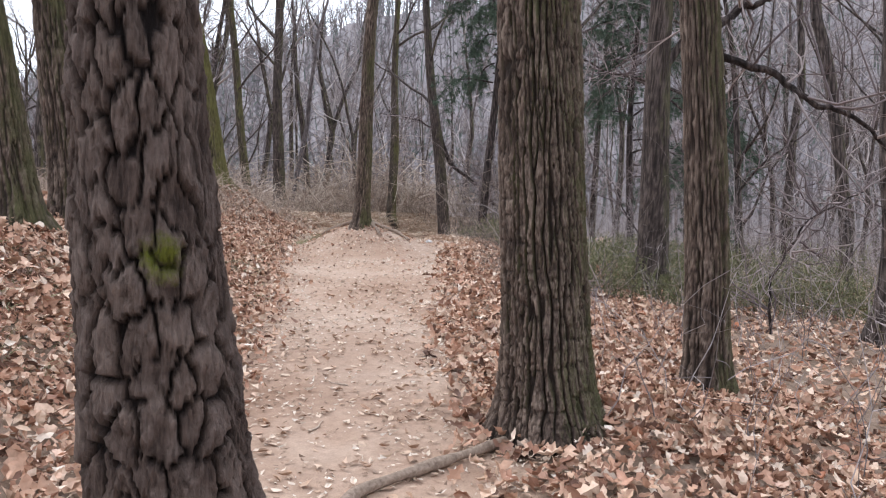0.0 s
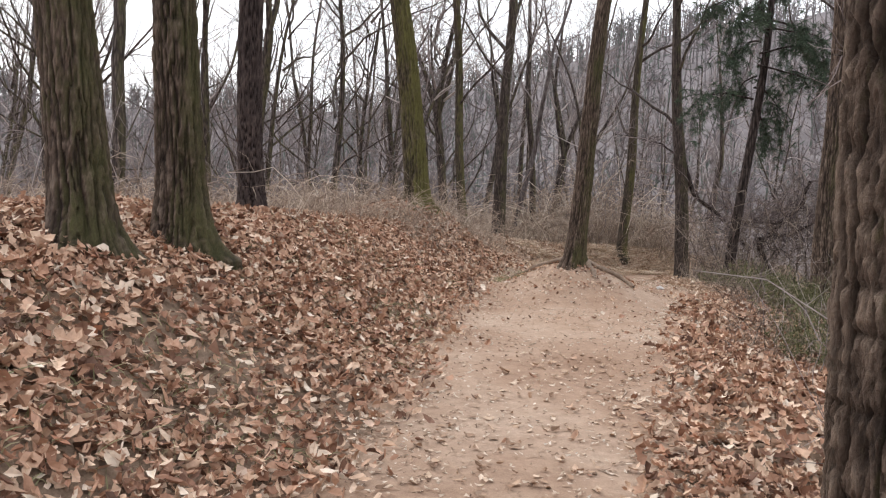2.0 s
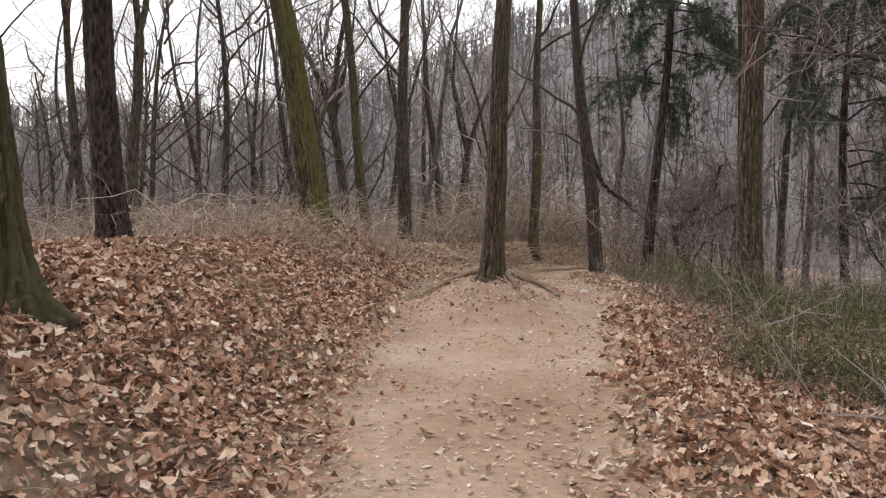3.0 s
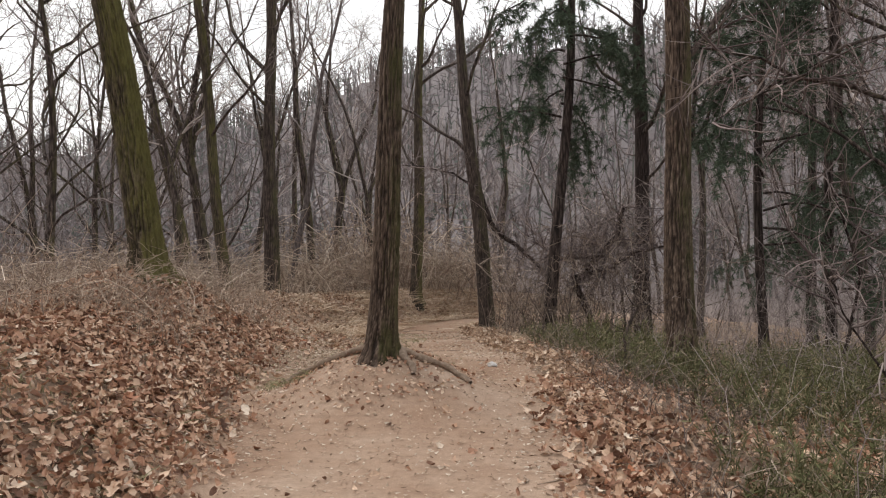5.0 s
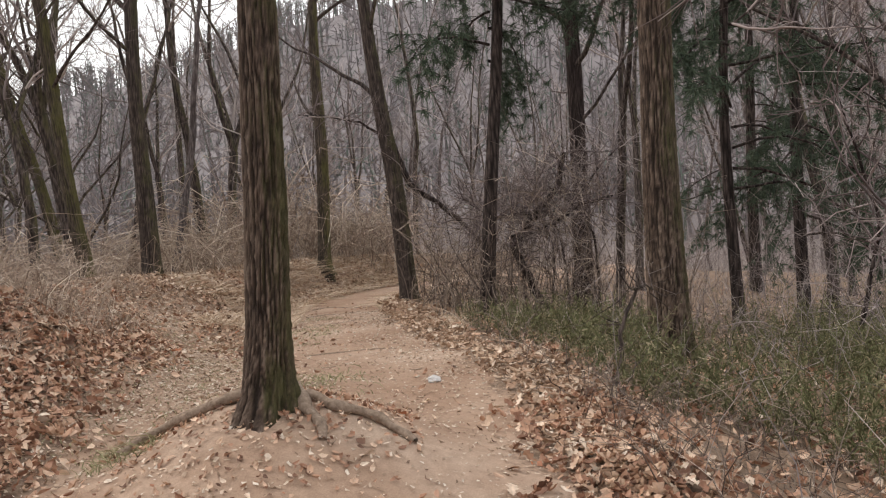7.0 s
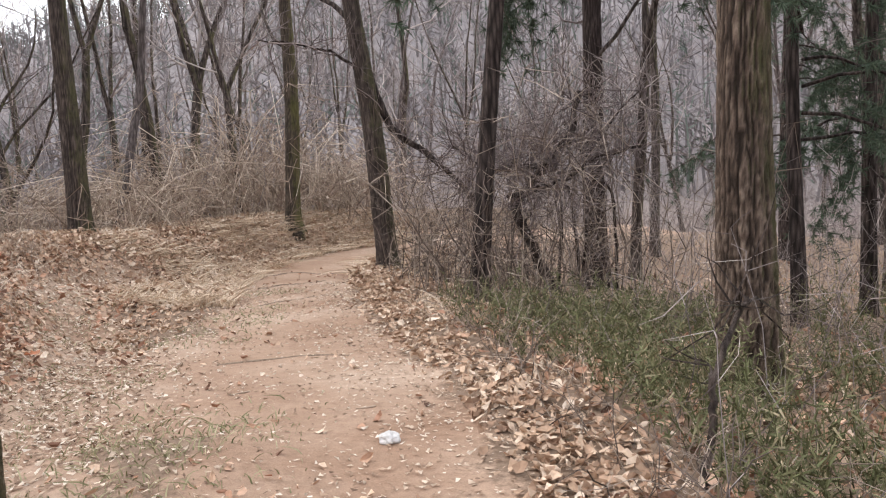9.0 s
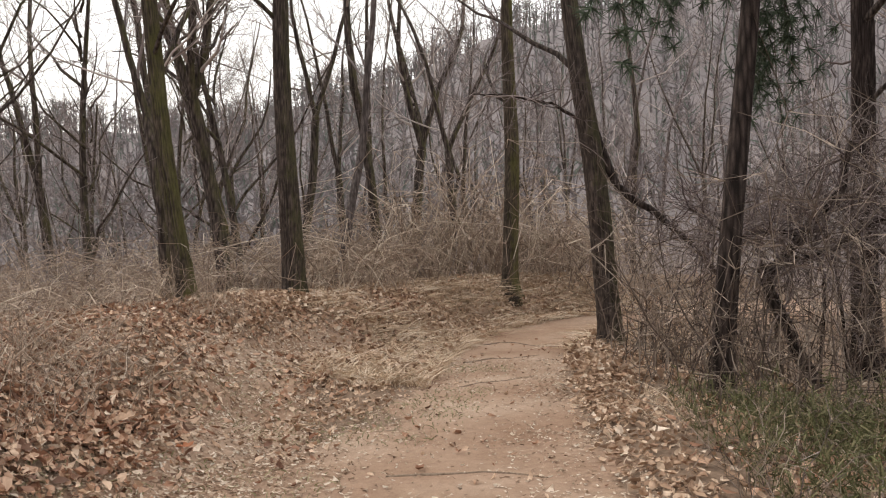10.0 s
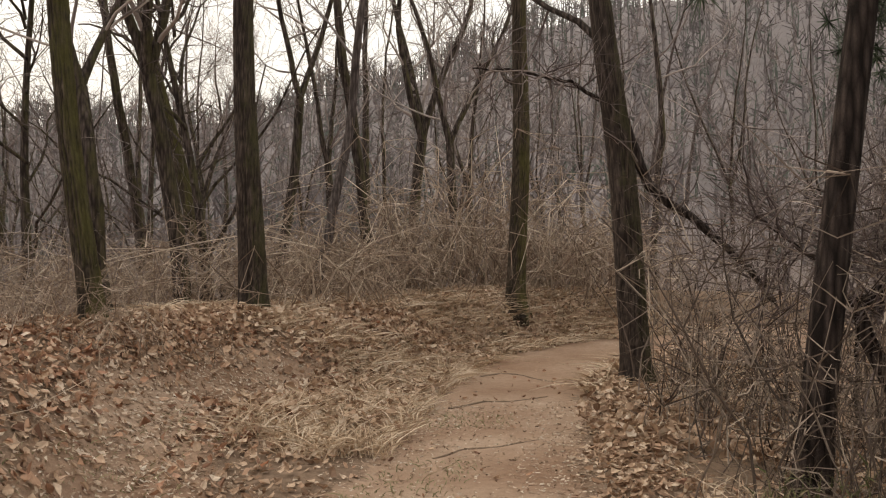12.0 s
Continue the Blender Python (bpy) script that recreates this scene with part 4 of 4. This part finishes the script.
root("tree_root", "thin forked root in the worn path", [(-1.2, 26.9), (-1.0, 26.75), (-0.75, 26.9)], 0.014, 0.008, rise=0.0)
root("tree_root", "thin root along the worn path", [(-1.9, 24.2), (-1.6, 24.8), (-1.35, 24.9), (-1.0, 25.4)], 0.016, 0.007, rise=0.0)
root("tree_root", "fine curved root in the path", [(-1.6, 21.9), (-1.45, 22.3), (-1.15, 22.45), (-0.9, 22.8)], 0.012, 0.006, rise=0.0)
root("tree_root", "fine root crossing the path", [(-1.5, 18.3), (-0.9, 18.45), (-0.5, 18.3)], 0.012, 0.007, rise=0.0)
for k in range(26):
    x, y, a = rng.uniform(-2.2, 1.6), rng.uniform(4, 26), rng.uniform(0, 6.28)
    q = rng.uniform(0.08, 0.22)
    root("twig", "short dead twig lying on the ground", [(x, y), (x + q * math.cos(a), y + q * math.sin(a))], 0.006, 0.003, "twig", STEM, 0.006, 5)


def stone(x, y, r, label, seed):
    bm = bmesh.new()
    bmesh.ops.create_icosphere(bm, subdivisions=3, radius=r)
    for v in bm.verts:
        d = noise.noise(v.co * (1.6 / r) + Vector((seed, 0, 0)))
        v.co *= 1 + 0.35 * d
        v.co.z *= 0.6
    me = bpy.data.meshes.new("stone")
    bm.to_mesh(me)
    bm.free()
    me.materials.append(STONE)
    ob = new("stone", me)
    ob.location = (x, y, ground_at(x, y) + r * 0.3)
    return tagged(ob, label, "stone")


stone(-0.27, 16.0, 0.055, "pale grey stone lying on the path", 1)


def limb(name, label, pts, r0, r1, mat=PLAIN_DARK, twigs=40, seed=1, spray=None, shoot=(0.4, 1.3)):
    """A crooked dark limb with fine twigs."""
    g = np.random.default_rng(seed)
    pts = np.array(pts, float)
    t = np.linspace(0, len(pts) - 1, 24)
    P = np.stack([np.interp(t, range(len(pts)), pts[:, i]) for i in range(3)], 1) + np.cumsum(g.normal(size=(24, 3)), 0) * 0.012
    base = tagged(new(name), label, "branch")
    base.location = pts[0]
    part("stem", mesh("stem", *tubes((P - pts[0])[None], np.linspace(r0, r1, 24)[None], 8), mat), base)
    L2, L3 = [], []
    for _ in range(twigs):
        i = g.integers(4, 24)
        p, q = grow(P[i] - pts[0], g.normal(size=3) + [0, 0, 0.35], g.uniform(*shoot), 0.011, 6, 0.28, 0.03, g)
        L2.append((p, q))
        for _ in range(8):
            j = g.integers(1, 6)
            L3.append(grow(p[j], unit(p[j] - p[j - 1]) + g.normal(size=3) * 0.7, g.uniform(0.2, 0.7), 0.005, 4, 0.25, 0.02, g))
    part("spray", mesh("spray", *join([tubes(np.array([a for a, _ in L2]), np.array([b for _, b in L2]), 4), ribbons(np.array([a for a, _ in L3]), np.array([b for _, b in L3]))]), spray or DARK_TWIG), base)
    return base


limb("hanging_limb", "crooked dark limb sweeping down from the oak at the bend", [(-0.08, 26.75, 2.9), (0.23, 26.8, 2.07), (0.78, 26.9, 1.63), (1.33, 27.0, 1.13), (1.78, 27.06, 0.6)], 0.07, 0.035, twigs=45, seed=1)
limb("side_branch", "thin dark branch reaching over the path", [(-0.2, 26.7, 3.06), (-0.65, 26.62, 3.35), (-1.13, 26.5, 3.43), (-1.82, 26.4, 3.48)], 0.03, 0.01, twigs=20, seed=2)
limb("crooked_shrub", "dark crooked small tree forking in the thicket", [(2.16, 23.12, -0.3), (1.62, 23.19, 0.95), (2.08, 23.28, 1.38), (2.59, 23.38, 1.84), (2.75, 23.45, 2.4)], 0.075, 0.035, twigs=75, seed=3)
limb("crooked_branch", "dark crooked branch leaning through the thicket", [(1.6, 23.19, 1.0), (2.28, 23.27, 1.17), (2.85, 23.36, 1.55), (3.41, 23.41, 1.66)], 0.045, 0.02, twigs=60, seed=4)
limb("crooked_branch", "short dark branch in the thicket", [(2.08, 23.28, 1.38), (1.81, 23.27, 1.47), (1.46, 23.24, 1.45), (1.0, 23.2, 1.8)], 0.03, 0.012, twigs=60, seed=5)
limb("overhead_branch", "pale bare branch hanging over the slope", [(4.2, 15.3, 3.1), (3.34, 15.07, 3.34), (2.87, 15.07, 3.41), (2.45, 15.06, 3.57), (1.76, 15.05, 3.66)], 0.03, 0.008, FAR_BARK, 22, 6)
limb("overhead_branch", "pale bare twigs above the slope", [(4.0, 15.3, 3.9), (3.3, 15.08, 3.74), (2.87, 15.07, 3.43), (2.12, 15.05, 3.07)], 0.022, 0.008, FAR_BARK, 18, 7)
limb("oak_limb", "dark crooked limb growing from the slender oak", [(1.74, 5.85, 2.4), (2.29, 5.98, 2.25), (2.48, 5.96, 2.01), (2.75, 5.96, 1.98), (3.1, 6.1, 1.7)], 0.03, 0.012, twigs=12, seed=8)
limb("oak_limb", "dark upward limb of the slender oak", [(1.74, 5.85, 2.5), (2.09, 6.01, 2.67), (2.32, 6.02, 2.75), (2.9, 6.1, 3.2)], 0.028, 0.015, twigs=10, seed=9)
limb("sapling", "curved dark bare sapling on the slope", [(4.3, 17.8, -0.4), (4.6, 17.8, 0.5), (4.75, 17.8, 1.3), (4.5, 17.8, 2.0), (4.2, 17.8, 2.9)], 0.03, 0.012, twigs=30, seed=10)
limb("sapling", "thin bare sapling on the slope", [(3.7, 14.6, -0.2), (3.5, 14.6, 0.5), (3.1, 14.6, 1.1), (2.9, 14.6, 1.5)], 0.016, 0.006, twigs=22, seed=11)
limb("dead_stick", "grey dead forked stick standing beside the path", [(1.0, 15.2, 0.2), (1.1, 15.25, 0.6), (1.12, 15.27, 0.95), (1.25, 15.3, 1.15)], 0.022, 0.012, FAR_BARK, 3, 12, FAR_BARK, (0.08, 0.25))
limb("sapling", "thin bare shrub below the oaks", [(3.3, 8.6, -0.3), (3.2, 8.5, 0.5), (3.5, 8.5, 1.1), (4.1, 8.6, 1.4)], 0.018, 0.007, twigs=30, seed=13)

# flat fans of grey-purple twigs through the thicket
g = np.random.default_rng(300)
for k in range(5):
    x, y, z, a = g.uniform(1.0, 3.6), g.uniform(24.0, 25.6), g.uniform(1.2, 2.4), g.uniform(0, 6.283)
    reach = g.uniform(1.0, 1.8)
    bend = [(x + reach * f * math.cos(a + 0.5 * f), y + reach * f * math.sin(a + 0.5 * f), z - 0.9 * (1 - f) ** 2 + 0.15 * f) for f in (0, 0.35, 0.7, 1.0)]
    foot = (x + g.normal() * 0.25, y + g.normal() * 0.25, ground_at(x, y) - 0.1)
    limb("thicket_shrub", "bare shrub with spreading grey-purple twigs in the thicket", [foot] + bend, 0.028, 0.008, twigs=30, seed=310 + k, spray=TWIG)

# ---- wooded hillside far off ----
g = np.random.default_rng(91)
n = 3800
az, r = np.radians(g.uniform(-50, 50, n)), g.uniform(75, 240, n)
hx, hy = r * np.sin(az), r * np.cos(az)
B = np.stack([hx, hy, land(hx, hy) - 0.3], 1)
h = g.uniform(4, 8, (n, 1, 1))
s = np.linspace(0, 1, 3)[None, :, None]
T = tubes(B[:, None] + np.array([0, 0, 1.0]) * h * s + g.normal(size=(n, 3, 3)) * 0.3 * (s > 0), np.tile([0.17, 0.11, 0.04], (n, 1)), 3)
k = 14
S = np.repeat(B, k, 0) + np.array([0, 0, 1.0]) * (np.repeat(h[:, 0], k, 0) * g.uniform(0.3, 0.95, (n * k, 1)))
D = unit(g.normal(size=(n * k, 3)) * [1, 1, 0.4] + [0, 0, 0.9]) * g.uniform(1.0, 2.4, (n * k, 1))
W = ribbons(np.stack([S, S + D], 1), np.tile([0.09, 0.03], (n * k, 1)))
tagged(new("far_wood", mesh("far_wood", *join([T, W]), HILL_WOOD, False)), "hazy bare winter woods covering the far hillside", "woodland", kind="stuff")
